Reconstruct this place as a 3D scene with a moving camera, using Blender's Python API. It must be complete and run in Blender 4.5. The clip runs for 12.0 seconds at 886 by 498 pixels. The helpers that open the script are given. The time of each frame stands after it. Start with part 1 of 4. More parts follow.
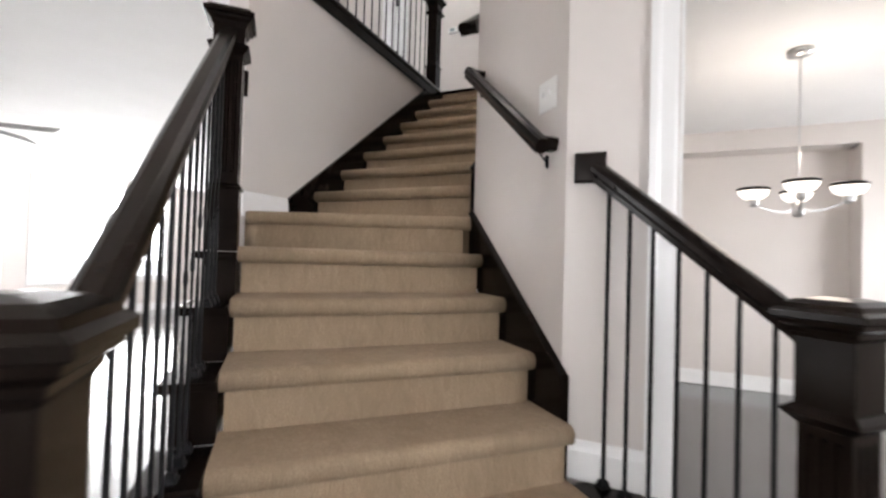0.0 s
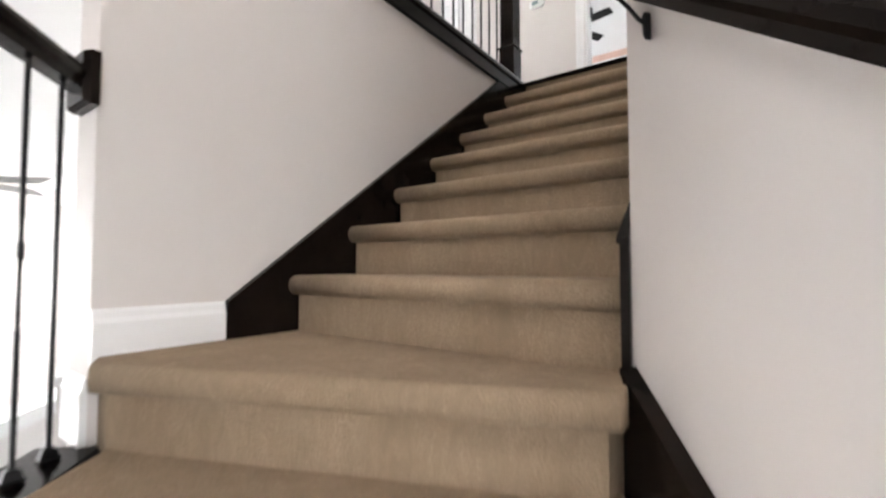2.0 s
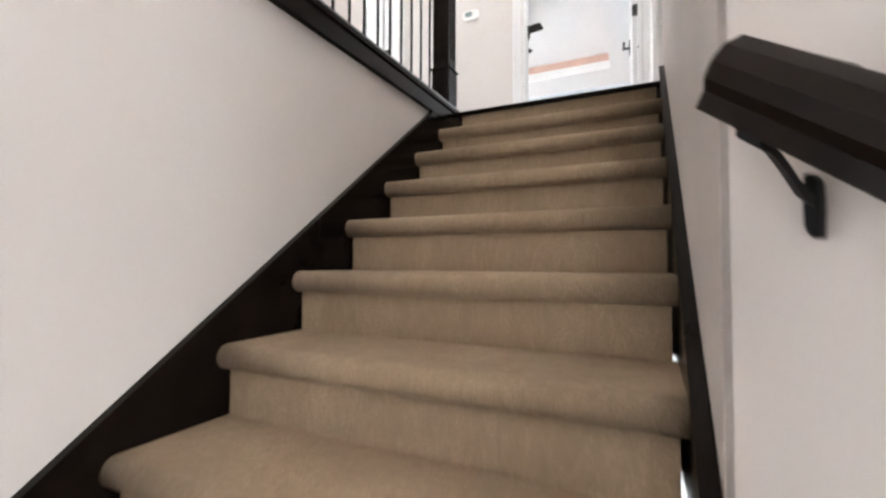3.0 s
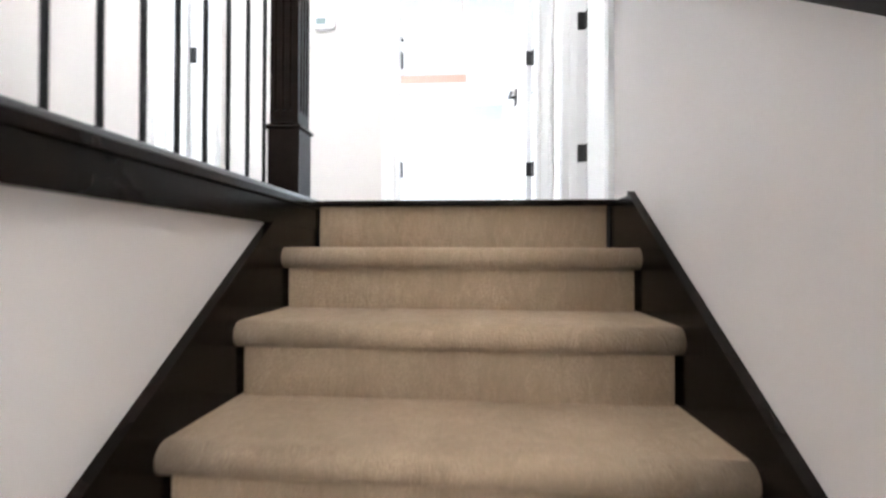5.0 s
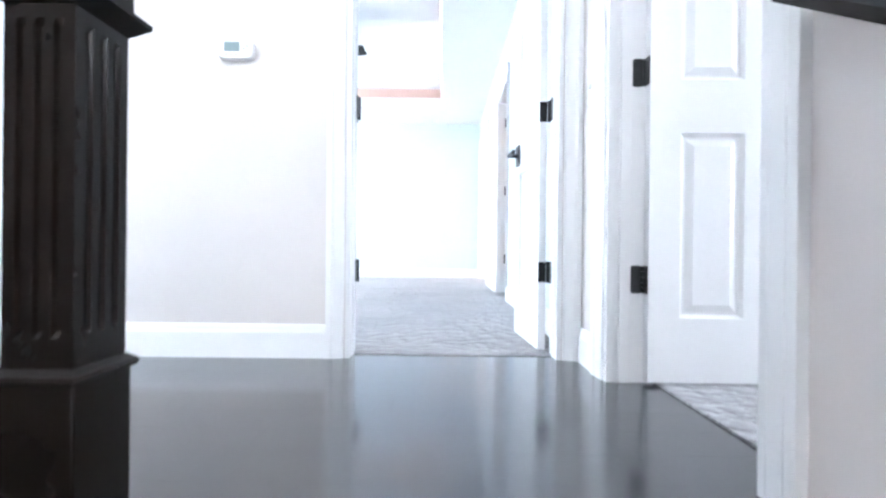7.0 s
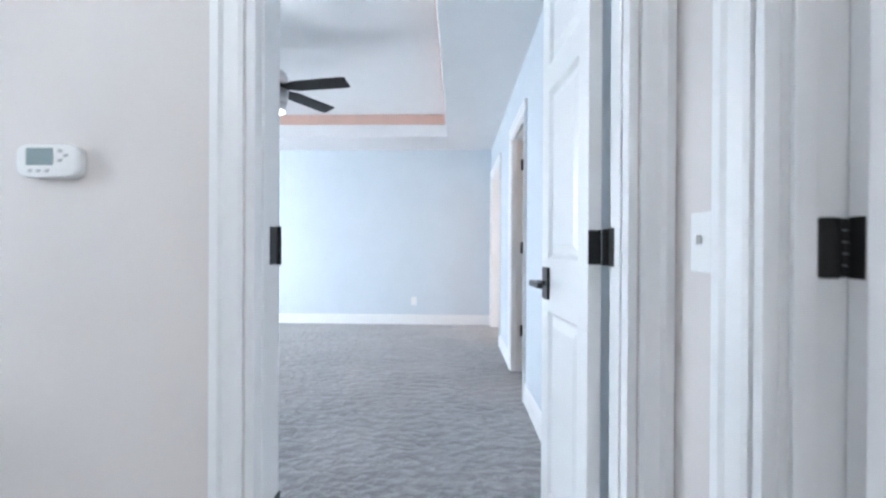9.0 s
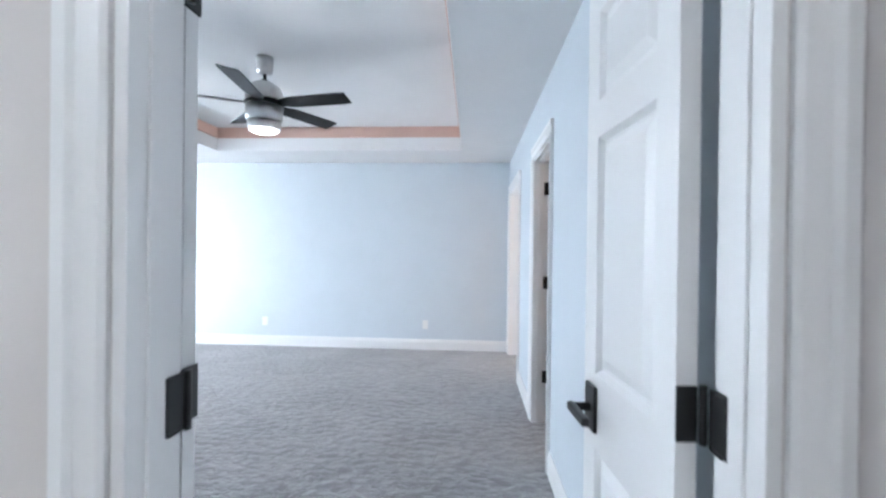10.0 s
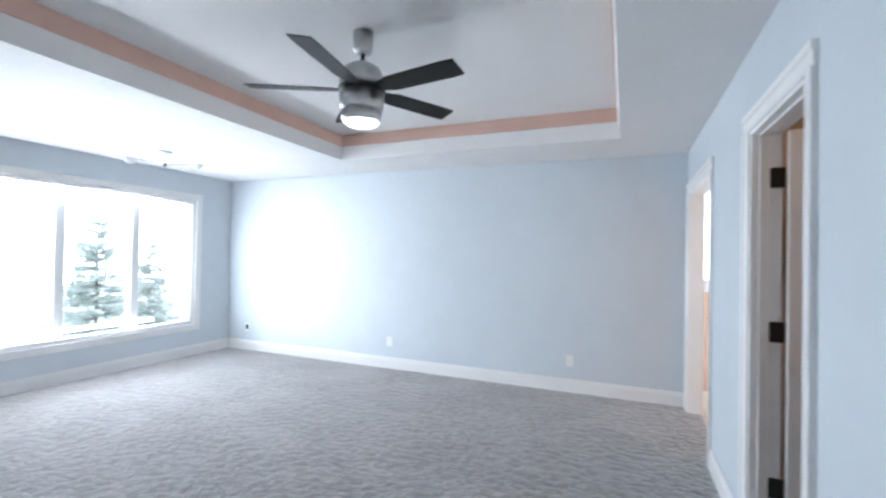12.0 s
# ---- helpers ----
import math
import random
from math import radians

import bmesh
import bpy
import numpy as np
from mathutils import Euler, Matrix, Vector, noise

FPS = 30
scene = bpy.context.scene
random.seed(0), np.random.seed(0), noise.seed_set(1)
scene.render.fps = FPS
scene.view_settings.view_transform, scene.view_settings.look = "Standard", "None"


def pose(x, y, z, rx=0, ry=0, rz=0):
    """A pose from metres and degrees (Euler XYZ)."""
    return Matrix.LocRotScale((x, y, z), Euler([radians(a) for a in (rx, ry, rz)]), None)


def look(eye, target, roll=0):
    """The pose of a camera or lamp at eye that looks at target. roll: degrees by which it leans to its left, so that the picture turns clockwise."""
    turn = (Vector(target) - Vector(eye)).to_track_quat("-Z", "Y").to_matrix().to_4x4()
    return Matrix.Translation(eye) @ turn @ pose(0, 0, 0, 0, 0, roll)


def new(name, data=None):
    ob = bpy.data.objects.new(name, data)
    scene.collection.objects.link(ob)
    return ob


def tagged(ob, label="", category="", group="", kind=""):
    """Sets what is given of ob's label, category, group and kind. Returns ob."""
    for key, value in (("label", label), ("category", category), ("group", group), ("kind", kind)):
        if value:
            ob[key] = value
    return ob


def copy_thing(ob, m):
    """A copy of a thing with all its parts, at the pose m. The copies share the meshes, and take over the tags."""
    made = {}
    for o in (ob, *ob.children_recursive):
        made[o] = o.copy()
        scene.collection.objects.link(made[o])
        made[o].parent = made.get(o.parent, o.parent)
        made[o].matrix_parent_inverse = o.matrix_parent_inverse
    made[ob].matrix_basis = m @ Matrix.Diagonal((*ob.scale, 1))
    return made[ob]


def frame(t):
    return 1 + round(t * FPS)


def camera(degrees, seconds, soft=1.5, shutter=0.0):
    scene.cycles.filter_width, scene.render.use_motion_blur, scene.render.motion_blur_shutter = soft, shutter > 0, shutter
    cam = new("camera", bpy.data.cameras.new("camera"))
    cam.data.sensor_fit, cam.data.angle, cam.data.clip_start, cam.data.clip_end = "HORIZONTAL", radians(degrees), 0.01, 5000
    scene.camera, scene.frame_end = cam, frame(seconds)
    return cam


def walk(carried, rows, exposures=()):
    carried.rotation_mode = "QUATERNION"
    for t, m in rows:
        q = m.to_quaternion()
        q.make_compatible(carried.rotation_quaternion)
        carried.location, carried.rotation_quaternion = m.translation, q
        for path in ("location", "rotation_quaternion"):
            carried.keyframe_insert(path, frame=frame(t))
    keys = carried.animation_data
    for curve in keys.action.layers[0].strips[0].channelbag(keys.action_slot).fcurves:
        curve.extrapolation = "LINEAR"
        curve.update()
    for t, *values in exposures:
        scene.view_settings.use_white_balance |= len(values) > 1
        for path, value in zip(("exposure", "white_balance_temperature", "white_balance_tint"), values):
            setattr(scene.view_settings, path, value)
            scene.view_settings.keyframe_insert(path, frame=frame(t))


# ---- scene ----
cam = camera(90.7, 12.0, soft=2.4, shutter=0.4)
PATH = [
    (0, (1.887, -4.047, -1.696), (1.067, -2.223, -1.653), 1.7),
    (0.5, (1.756, -3.644, -1.658), (0.765, -1.906, -1.637), 0.7),
    (1, (1.596, -3.325, -1.586), (0.494, -1.657, -1.536), 1.0),
    (1.5, (1.435, -3.03, -1.436), (0.265, -1.409, -1.366), 0.5),
    (2, (1.279, -2.768, -1.269), (0.119, -1.14, -1.184), -0.0),
    (2.5, (1.147, -2.571, -1.086), (0.125, -0.854, -0.988), -0.3),
    (4.5, (0.669, -1.804, -0.338), (0.321, 0.165, -0.345), 1.1),
    (5, (0.593, -1.59, -0.183), (0.443, 0.405, -0.165), 0.2),
    (5.5, (0.544, -1.362, -0.018), (0.496, 0.637, 0.003), 0.2),
    (6, (0.509, -1.139, 0.157), (0.48, 0.861, 0.165), -0.4),
    (6.5, (0.493, -0.913, 0.310), (0.46, 1.087, 0.304), -0.5),
    (7, (0.484, -0.698, 0.460), (0.486, 1.302, 0.459), 0.6),
    (9, (0.57, 0.119, 1.077), (0.512, 2.118, 1.071), 0.3),
    (9.5, (0.577, 0.316, 1.219), (0.503, 2.314, 1.213), 0.2),
    (10, (0.584, 0.542, 1.343), (0.453, 2.537, 1.335), 0.7),
    (10.5, (0.584, 0.778, 1.408), (0.363, 2.765, 1.404), 0.7),
    (11, (0.552, 1.019, 1.428), (0.218, 2.991, 1.445), 1.1),
    (11.5, (0.572, 1.313, 1.443), (0.051, 3.243, 1.476), 1.4),
    (12, (0.503, 1.46, 1.406), (-0.262, 3.308, 1.436), 1.1),
]
EXPOSURES = [(0, -0.2, 6800, 14), (1.0, 0.0, 6800, 14), (1.5, 0.25, 6800, 14), (2.0, 0.3, 6800, 13), (2.5, 0.42, 6800, 13), (4.5, 1.06, 6450, 11), (5.5, 1.25, 6200, 10), (6.5, 1.24, 5850, 10), (7.0, 1.08, 5680, 10), (9.0, 0.12, 5790, 9), (9.5, -0.02, 5780, 9), (10.0, -0.12, 5850, 9), (10.5, -0.14, 5900, 10), (12.0, -0.40, 6000, 10)]
walk(cam, [(t, look(eye, target, roll)) for t, eye, target, roll in PATH], EXPOSURES)

# ---- plan: z = 0 is the upper floor ----
RISE, GO_UP, GO_LOW = 0.188, 0.262, 0.239
LOW = -16 * RISE          # lower floor
CEIL_LOW, CEIL_UP = -0.27, 2.44
XL, XR = -0.02, 1.088     # wall faces of the upper flight
AW = -0.565               # wall face of the lower flight, measured across it
TURN = pose(0, 0, 0, 0, 0, 45)   # the lower flight's own axes: x across, y along, uphill
Y_HALL, Y_BED = 1.13, 1.24
BX0, BX1, BY1 = -4.865, 1.062, 6.23

# ---- light ----
world = bpy.data.worlds.new("world")
scene.world = world
world.use_nodes = True
wn = world.node_tree
sky = wn.nodes.new("ShaderNodeTexSky")
sky.sky_type, sky.sun_disc = "NISHITA", False
sky.sun_elevation, sky.sun_rotation = radians(40), radians(200)
wn.links.new(sky.outputs[0], wn.nodes["Background"].inputs[0])
wn.nodes["Background"].inputs[1].default_value = 0.12


def sun_lamp(energy):
    d = bpy.data.lights.new("sun", "SUN")
    d.energy, d.angle, d.color = energy, radians(12), (1, 0.96, 0.9)
    o = new("sun", d)
    o.matrix_world = pose(0, 0, 20, 50, 0, 200)


sun_lamp(1.5)


def window_light(m, w, h, power, color=(0.93, 0.97, 1.0)):
    """Daylight that a window opening lets in; shines along the lamp's -z."""
    d = bpy.data.lights.new("daylight", "AREA")
    d.shape, d.size, d.size_y, d.energy, d.color = "RECTANGLE", w, h, power, color
    o = new("daylight", d)
    o.matrix_world = m


def bulb(x, y, z, power, color, radius=0.05):
    d = bpy.data.lights.new("bulb", "POINT")
    d.energy, d.color, d.shadow_soft_size = power, color, radius
    o = new("bulb", d)
    o.location = (x, y, z)


# great room windows; tilted up to add ground bounce on the ceiling
window_light(pose(-7.7, 1.2, -1.4, 108, 0, -90), 2.4, 1.8, 300)
window_light(pose(-3.2, 3.35, -1.6, 108, 0, 180), 2.6, 1.8, 290)
window_light(pose(-7.7, -5.0, -1.6, 108, 0, -90), 2.2, 1.8, 200)
# foyer front and side: unseen sources, added to lighten the stair walls
window_light(pose(1.5, -6.9, -1.4, 90, 0, 0), 1.8, 1.4, 18)
window_light(pose(4.9, -4.9, -1.0, 90, 0, 90), 2.0, 2.4, 75)
# bedroom window: strips stand in for sky light downwards and ground bounce upwards
window_light(pose(-4.885, 4.27, 2.03, 52, 0, -90), 1.75, 0.18, 148)
window_light(pose(-4.885, 4.27, 0.49, 128, 0, -90), 1.75, 0.18, 108)
# side rooms, dining room, bath
window_light(pose(-4.4, -0.6, 1.3, 90, 0, -90), 1.4, 1.4, 60)
window_light(pose(3.9, 0.3, 1.3, 90, 0, 90), 1.4, 1.4, 60)
# the dining room source is unseen, added for more light
window_light(pose(4.9, 0.0, -1.6, 100, 0, 90), 1.6, 1.6, 55)
window_light(pose(3.4, 5.6, 1.4, 90, 0, 90), 0.9, 1.2, 40, (1.0, 0.93, 0.85))


# ---- materials ----
def mat(name, color, rough=0.6, metal=0.0, vary=0.05, scale=3.0, bump=0.0, bump_scale=200.0, spec=0.5, sheen=0.0):
    m = bpy.data.materials.new(name)
    m.use_nodes = True
    nt = m.node_tree
    b = nt.nodes["Principled BSDF"]
    b.inputs["Roughness"].default_value = rough
    b.inputs["Metallic"].default_value = metal
    b.inputs["Specular IOR Level"].default_value = spec
    b.inputs["Sheen Weight"].default_value = sheen
    co = nt.nodes.new("ShaderNodeTexCoord")
    n1 = nt.nodes.new("ShaderNodeTexNoise")
    n1.inputs["Scale"].default_value, n1.inputs["Detail"].default_value = scale, 5
    nt.links.new(co.outputs["Object"], n1.inputs["Vector"])
    r = nt.nodes.new("ShaderNodeValToRGB")
    r.color_ramp.elements[0].position, r.color_ramp.elements[1].position = 0.3, 0.7
    r.color_ramp.elements[0].color = (*[c * (1 - vary) for c in color], 1)
    r.color_ramp.elements[1].color = (*[min(1, c * (1 + vary)) for c in color], 1)
    nt.links.new(n1.outputs["Fac"], r.inputs["Fac"])
    nt.links.new(r.outputs["Color"], b.inputs["Base Color"])
    if bump:
        n2 = nt.nodes.new("ShaderNodeTexNoise")
        n2.inputs["Scale"].default_value, n2.inputs["Detail"].default_value = bump_scale, 3
        nt.links.new(co.outputs["Object"], n2.inputs["Vector"])
        bp = nt.nodes.new("ShaderNodeBump")
        bp.inputs["Strength"].default_value, bp.inputs["Distance"].default_value = bump, 0.004
        nt.links.new(n2.outputs["Fac"], bp.inputs["Height"])
        nt.links.new(bp.outputs["Normal"], b.inputs["Normal"])
    return m


def glow(name, color, strength):
    m = bpy.data.materials.new(name)
    m.use_nodes = True
    b = m.node_tree.nodes["Principled BSDF"]
    b.inputs["Base Color"].default_value = (*color, 1)
    b.inputs["Emission Color"].default_value = (*color, 1)
    b.inputs["Emission Strength"].default_value = strength
    return m


GREIGE = mat("greige_paint", (0.661, 0.619, 0.595), 0.55, vary=0.02, bump=0.15, bump_scale=260)
BLUE = mat("pale_blue_paint", (0.615, 0.667, 0.714), 0.5, vary=0.02, bump=0.15, bump_scale=260)
CEILING = mat("ceiling_paint", (0.82, 0.82, 0.82), 0.75, vary=0.015, bump=0.2, bump_scale=160)
WHITE = mat("white_trim_paint", (0.82, 0.82, 0.82), 0.32, vary=0.015, bump=0.04, bump_scale=40)
COPPER = mat("terracotta_paint", (0.66, 0.45, 0.37), 0.6, vary=0.04)
TAN = mat("tan_paint", (0.62, 0.42, 0.30), 0.55, vary=0.03)
ESPRESSO = mat("espresso_stained_wood", (0.0076, 0.0051, 0.0041), 0.19, vary=0.35, scale=9, bump=0.05, bump_scale=60, spec=0.11)
BLACK = mat("matt_black_iron", (0.008, 0.008, 0.009), 0.45, vary=0.2, scale=20, spec=0.15)
HINGE = mat("black_hinge_metal", (0.012, 0.012, 0.013), 0.4, metal=0.3, vary=0.2)
FLOORWOOD = mat("espresso_floor_boards", (0.020, 0.023, 0.026), 0.19, vary=0.2, scale=6, bump=0.015, bump_scale=12, spec=1.0)
FLOORWOOD.node_tree.nodes["Principled BSDF"].inputs["Coat Weight"].default_value = 0.5
FLOORWOOD.node_tree.nodes["Principled BSDF"].inputs["Coat Roughness"].default_value = 0.13
GROOVE = mat("floor_joint", (0.006, 0.005, 0.005), 0.6)
STEEL = mat("brushed_steel", (0.55, 0.55, 0.55), 0.3, metal=1.0, vary=0.08, scale=15)
PLASTIC = mat("white_plastic", (0.8, 0.8, 0.79), 0.35, vary=0.01)
LCD = mat("grey_display", (0.19, 0.25, 0.255), 0.3)
DARK = mat("dark_slot", (0.02, 0.02, 0.02), 0.6)
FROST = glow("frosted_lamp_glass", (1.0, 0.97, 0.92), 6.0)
OPAL = glow("opal_lamp_glass", (1.0, 0.95, 0.88), 2.2)


def carpet(name, color, color2, tuft, clump, patch, stretch=(1, 1, 1), relief=0.006, sheen=0.04, edge=0.36, dents=False):
    """Cut pile: tufts, clumps of tufts that lie over one another, and wide patches brushed light and dark."""
    m = mat(name, color, 0.97, vary=0.16, scale=tuft, spec=0.02, sheen=sheen)
    nt = m.node_tree
    b = nt.nodes["Principled BSDF"]
    co = nt.nodes["Texture Coordinate"]
    mp = nt.nodes.new("ShaderNodeMapping")
    mp.inputs["Scale"].default_value = stretch
    nt.links.new(co.outputs["Object"], mp.inputs["Vector"])

    def noise_at(scale, detail, distort, src):
        n = nt.nodes.new("ShaderNodeTexNoise")
        n.inputs["Scale"].default_value, n.inputs["Detail"].default_value, n.inputs["Distortion"].default_value = scale, detail, distort
        nt.links.new(src, n.inputs["Vector"])
        return n.outputs["Fac"]
    wide = noise_at(patch, 4, 0.8, mp.outputs["Vector"])
    mid = noise_at(clump, 5, 0.35 if dents else 1.2, mp.outputs["Vector"])
    fine = noise_at(tuft, 2, 0.0, co.outputs["Object"])
    mr = nt.nodes.new("ShaderNodeMapRange")
    mr.inputs["From Min"].default_value, mr.inputs["From Max"].default_value = edge, 1 - edge
    add = nt.nodes.new("ShaderNodeMath")
    add.operation = "MULTIPLY_ADD"
    nt.links.new(mid, add.inputs[0])
    add.inputs[1].default_value = 0.5
    half = nt.nodes.new("ShaderNodeMath")
    half.operation = "MULTIPLY"
    half.inputs[1].default_value = 0.5
    nt.links.new(wide, half.inputs[0])
    nt.links.new(half.outputs[0], add.inputs[2])
    nt.links.new(add.outputs[0], mr.inputs["Value"])
    mx = nt.nodes.new("ShaderNodeMix")
    mx.data_type = "RGBA"
    nt.links.new(mr.outputs["Result"], mx.inputs["Factor"])
    old = b.inputs["Base Color"].links[0].from_socket
    nt.links.new(old, mx.inputs["A"])
    mx.inputs["B"].default_value = (*color2, 1)
    nt.links.new(mx.outputs["Result"], b.inputs["Base Color"])
    b1 = nt.nodes.new("ShaderNodeBump")
    b1.inputs["Strength"].default_value, b1.inputs["Distance"].default_value = 1.0, relief
    if dents:      # smooth pile with footfalls and dents trodden into it
        tread = nt.nodes.new("ShaderNodeMapRange")
        tread.interpolation_type = "SMOOTHSTEP"
        tread.inputs["From Min"].default_value, tread.inputs["From Max"].default_value = 0.28, 0.64
        nt.links.new(mid, tread.inputs["Value"])
        nt.links.new(tread.outputs["Result"], b1.inputs["Height"])
    else:
        nt.links.new(mid, b1.inputs["Height"])
    b2 = nt.nodes.new("ShaderNodeBump")
    b2.inputs["Strength"].default_value, b2.inputs["Distance"].default_value = 1.0, 0.003
    nt.links.new(fine, b2.inputs["Height"])
    nt.links.new(b1.outputs["Normal"], b2.inputs["Normal"])
    nt.links.new(b2.outputs["Normal"], b.inputs["Normal"])
    return m


CARPET = carpet("beige_stair_carpet", (0.315, 0.235, 0.162), (0.250, 0.186, 0.126), 190, 34, 5, (1, 1, 0.35), 0.004)
GREYCARPET = carpet("grey_bedroom_carpet", (0.335, 0.325, 0.325), (0.235, 0.228, 0.228), 130, 14, 1.8, (1, 1.25, 1), 0.022, 0.45, 0.38, True)


def glass_mat():
    m = bpy.data.materials.new("clear_glass")
    m.use_nodes = True
    b = m.node_tree.nodes["Principled BSDF"]
    b.inputs["Transmission Weight"].default_value, b.inputs["Roughness"].default_value = 1.0, 0.0
    b.inputs["IOR"].default_value = 1.05
    return m


GLASS = glass_mat()


# ---- mesh helpers ----
def box(bm, x0, x1, y0, y1, z0, z1, bevel=0.0):
    vs = [bm.verts.new((x, y, z)) for z in (z0, z1) for y in (y0, y1) for x in (x0, x1)]
    fs = [bm.faces.new([vs[i] for i in f]) for f in ((0, 2, 3, 1), (4, 5, 7, 6), (0, 1, 5, 4), (2, 6, 7, 3), (0, 4, 6, 2), (1, 3, 7, 5))]
    if bevel:
        es = list({e for f in fs for e in f.edges})
        bmesh.ops.bevel(bm, geom=es, offset=bevel, segments=2, affect="EDGES", profile=0.5)
    return bm


def prism(bm, poly, axis, a, b):
    """A polygon in the two other axes, drawn out from a to b along the axis."""
    def at(p, v):
        q = list(p)
        q.insert("xyz".index(axis), v)
        return bm.verts.new(q)
    lo, hi = [at(p, a) for p in poly], [at(p, b) for p in poly]
    n = len(poly)
    bm.faces.new(lo[::-1])
    bm.faces.new(hi)
    for i in range(n):
        bm.faces.new((lo[i], lo[(i + 1) % n], hi[(i + 1) % n], hi[i]))
    bmesh.ops.recalc_face_normals(bm, faces=bm.faces)
    return bm


def lathe(bm, prof, n=20, x=0.0, y=0.0, z=0.0):
    rings = []
    for r, h in prof:
        rings.append([bm.verts.new((x + r * math.cos(2 * math.pi * k / n), y + r * math.sin(2 * math.pi * k / n), z + h)) for k in range(n)])
    for a, b in zip(rings, rings[1:]):
        for k in range(n):
            bm.faces.new((a[k], a[(k + 1) % n], b[(k + 1) % n], b[k]))
    bm.faces.new(rings[0][::-1])
    bm.faces.new(rings[-1])
    return bm


def loft(bm, sections):
    """Square or polygonal sections (lists of points) joined in order, closed at both ends."""
    rings = [[bm.verts.new(p) for p in s] for s in sections]
    for a, b in zip(rings, rings[1:]):
        for k in range(len(a)):
            bm.faces.new((a[k], a[(k + 1) % len(a)], b[(k + 1) % len(a)], b[k]))
    bm.faces.new(rings[0][::-1])
    bm.faces.new(rings[-1])
    bmesh.ops.recalc_face_normals(bm, faces=bm.faces)
    return bm


def square(h, z):
    return [(-h, -h, z), (h, -h, z), (h, h, z), (-h, h, z)]


def link(name, bm, material, smooth=False):
    me = bpy.data.meshes.new(name)
    bm.to_mesh(me)
    bm.free()
    me.materials.append(material)
    if smooth:
        me.polygons.foreach_set("use_smooth", [True] * len(me.polygons))
    return new(name, me)


def part(name, bm, material, parent, label="", smooth=False):
    o = link(name, bm, material, smooth)
    o.parent = parent
    if label:
        tagged(o, label)
    return o


def structure(name, bm, material, label, category="", m=None):
    o = link(name, bm, material)
    if m:
        o.matrix_world = m
    return tagged(o, label, category or name.split("_")[0], kind="structure")


def thing(name, label, category, group="", m=None, kind=""):
    o = new(name)
    if m:
        o.matrix_world = m
    return tagged(o, label, category, group, kind)


def B():
    return bmesh.new()


def wall_holes(bm, axis, a, b, u0, u1, z0, z1, holes):
    """A wall slab between a and b on its axis, from u0 to u1 along it, with rectangular openings (u0, u1, z0, z1)."""
    us = sorted({u0, u1, *[h[0] for h in holes], *[h[1] for h in holes]})
    zs = sorted({z0, z1, *[h[2] for h in holes], *[h[3] for h in holes]})
    for p, q in zip(us, us[1:]):
        runs = []
        for r, s in zip(zs, zs[1:]):
            if any(h[0] < (p + q) / 2 < h[1] and h[2] < (r + s) / 2 < h[3] for h in holes):
                continue
            if runs and runs[-1][1] == r:
                runs[-1][1] = s
            else:
                runs.append([r, s])
        for r, s in runs:
            if axis == "x":
                box(bm, a, b, p, q, r, s)
            else:
                box(bm, p, q, a, b, r, s)
    return bm

# ---- large structure ----
def slab(name, x0, x1, y0, y1, z0, z1, material, label, category=""):
    return structure(name, box(B(), x0, x1, y0, y1, z0, z1), material, label, category)


Y_CORNER = AW * 2 ** 0.5 - XR           # where the flights' right walls meet
X_CORNER = AW * 2 ** 0.5 + 2.44         # where the lower wall meets the foyer wall
slab("floor_lower", -7.92, 5.12, -7.12, 3.52, LOW - 0.12, LOW - 0.004, FLOORWOOD, "dark espresso hardwood floor with a gloss", "floor")
structure("wall_stair_left", box(B(), XL - 0.14, XL, -2.4, 1.2, LOW, -0.004), GREIGE, "smooth warm grey painted wall beside the stairs", "wall")
structure("wall_stair_right", prism(B(), [(XR, Y_CORNER), (X_CORNER, -2.44), (2.0, -2.44), (2.0, -2.30), (X_CORNER + 0.06, -2.30), (XR + 0.14, Y_CORNER + 0.06)], "z", LOW, CEIL_UP),
          GREIGE, "smooth warm grey painted wall turning with the stairs", "wall")
structure("wall_stair_upper", wall_holes(B(), "x", XR, XR + 0.14, Y_CORNER + 0.06, Y_HALL, LOW, CEIL_UP, [(0.11, 0.848, -0.05, 2.05)]), GREIGE,
          "smooth warm grey painted wall with a doorway", "wall")
structure("wall_foyer", wall_holes(B(), "y", -2.44, -2.30, 2.0, 5.0, LOW, CEIL_UP, [(2.0, 4.2, LOW, -0.55)]), GREIGE, "warm grey foyer wall with a wide opening", "wall")
structure("wall_foyer_right", wall_holes(B(), "x", 5.0, 5.12, -7.0, 2.0, LOW, CEIL_UP, [(-5.9, -3.9, -2.2, 0.2), (-0.8, 0.8, -2.4, -0.8)]), GREIGE, "warm grey painted wall", "wall")
structure("wall_front", wall_holes(B(), "y", -7.12, -7.0, -7.92, 5.12, LOW, CEIL_UP, [(0.6, 2.4, LOW + 0.9, -0.7)]), GREIGE, "front wall with an added window opening", "wall")
structure("wall_great_west", wall_holes(B(), "x", -7.92, -7.8, -7.0, 3.52, LOW, CEIL_LOW, [(0.0, 2.4, -2.3, -0.5), (-6.1, -3.9, -2.5, -0.7)]), GREIGE, "pale wall with large windows", "wall")
structure("wall_great_north", wall_holes(B(), "y", 3.4, 3.52, -7.8, XL - 0.14, LOW, CEIL_LOW, [(-4.5, -1.9, -2.5, -0.7)]), GREIGE, "pale wall with a large window", "wall")
structure("wall_great_east", box(B(), XL - 0.14, XL, 1.2, 3.52, LOW, CEIL_LOW), GREIGE, "pale painted wall", "wall")
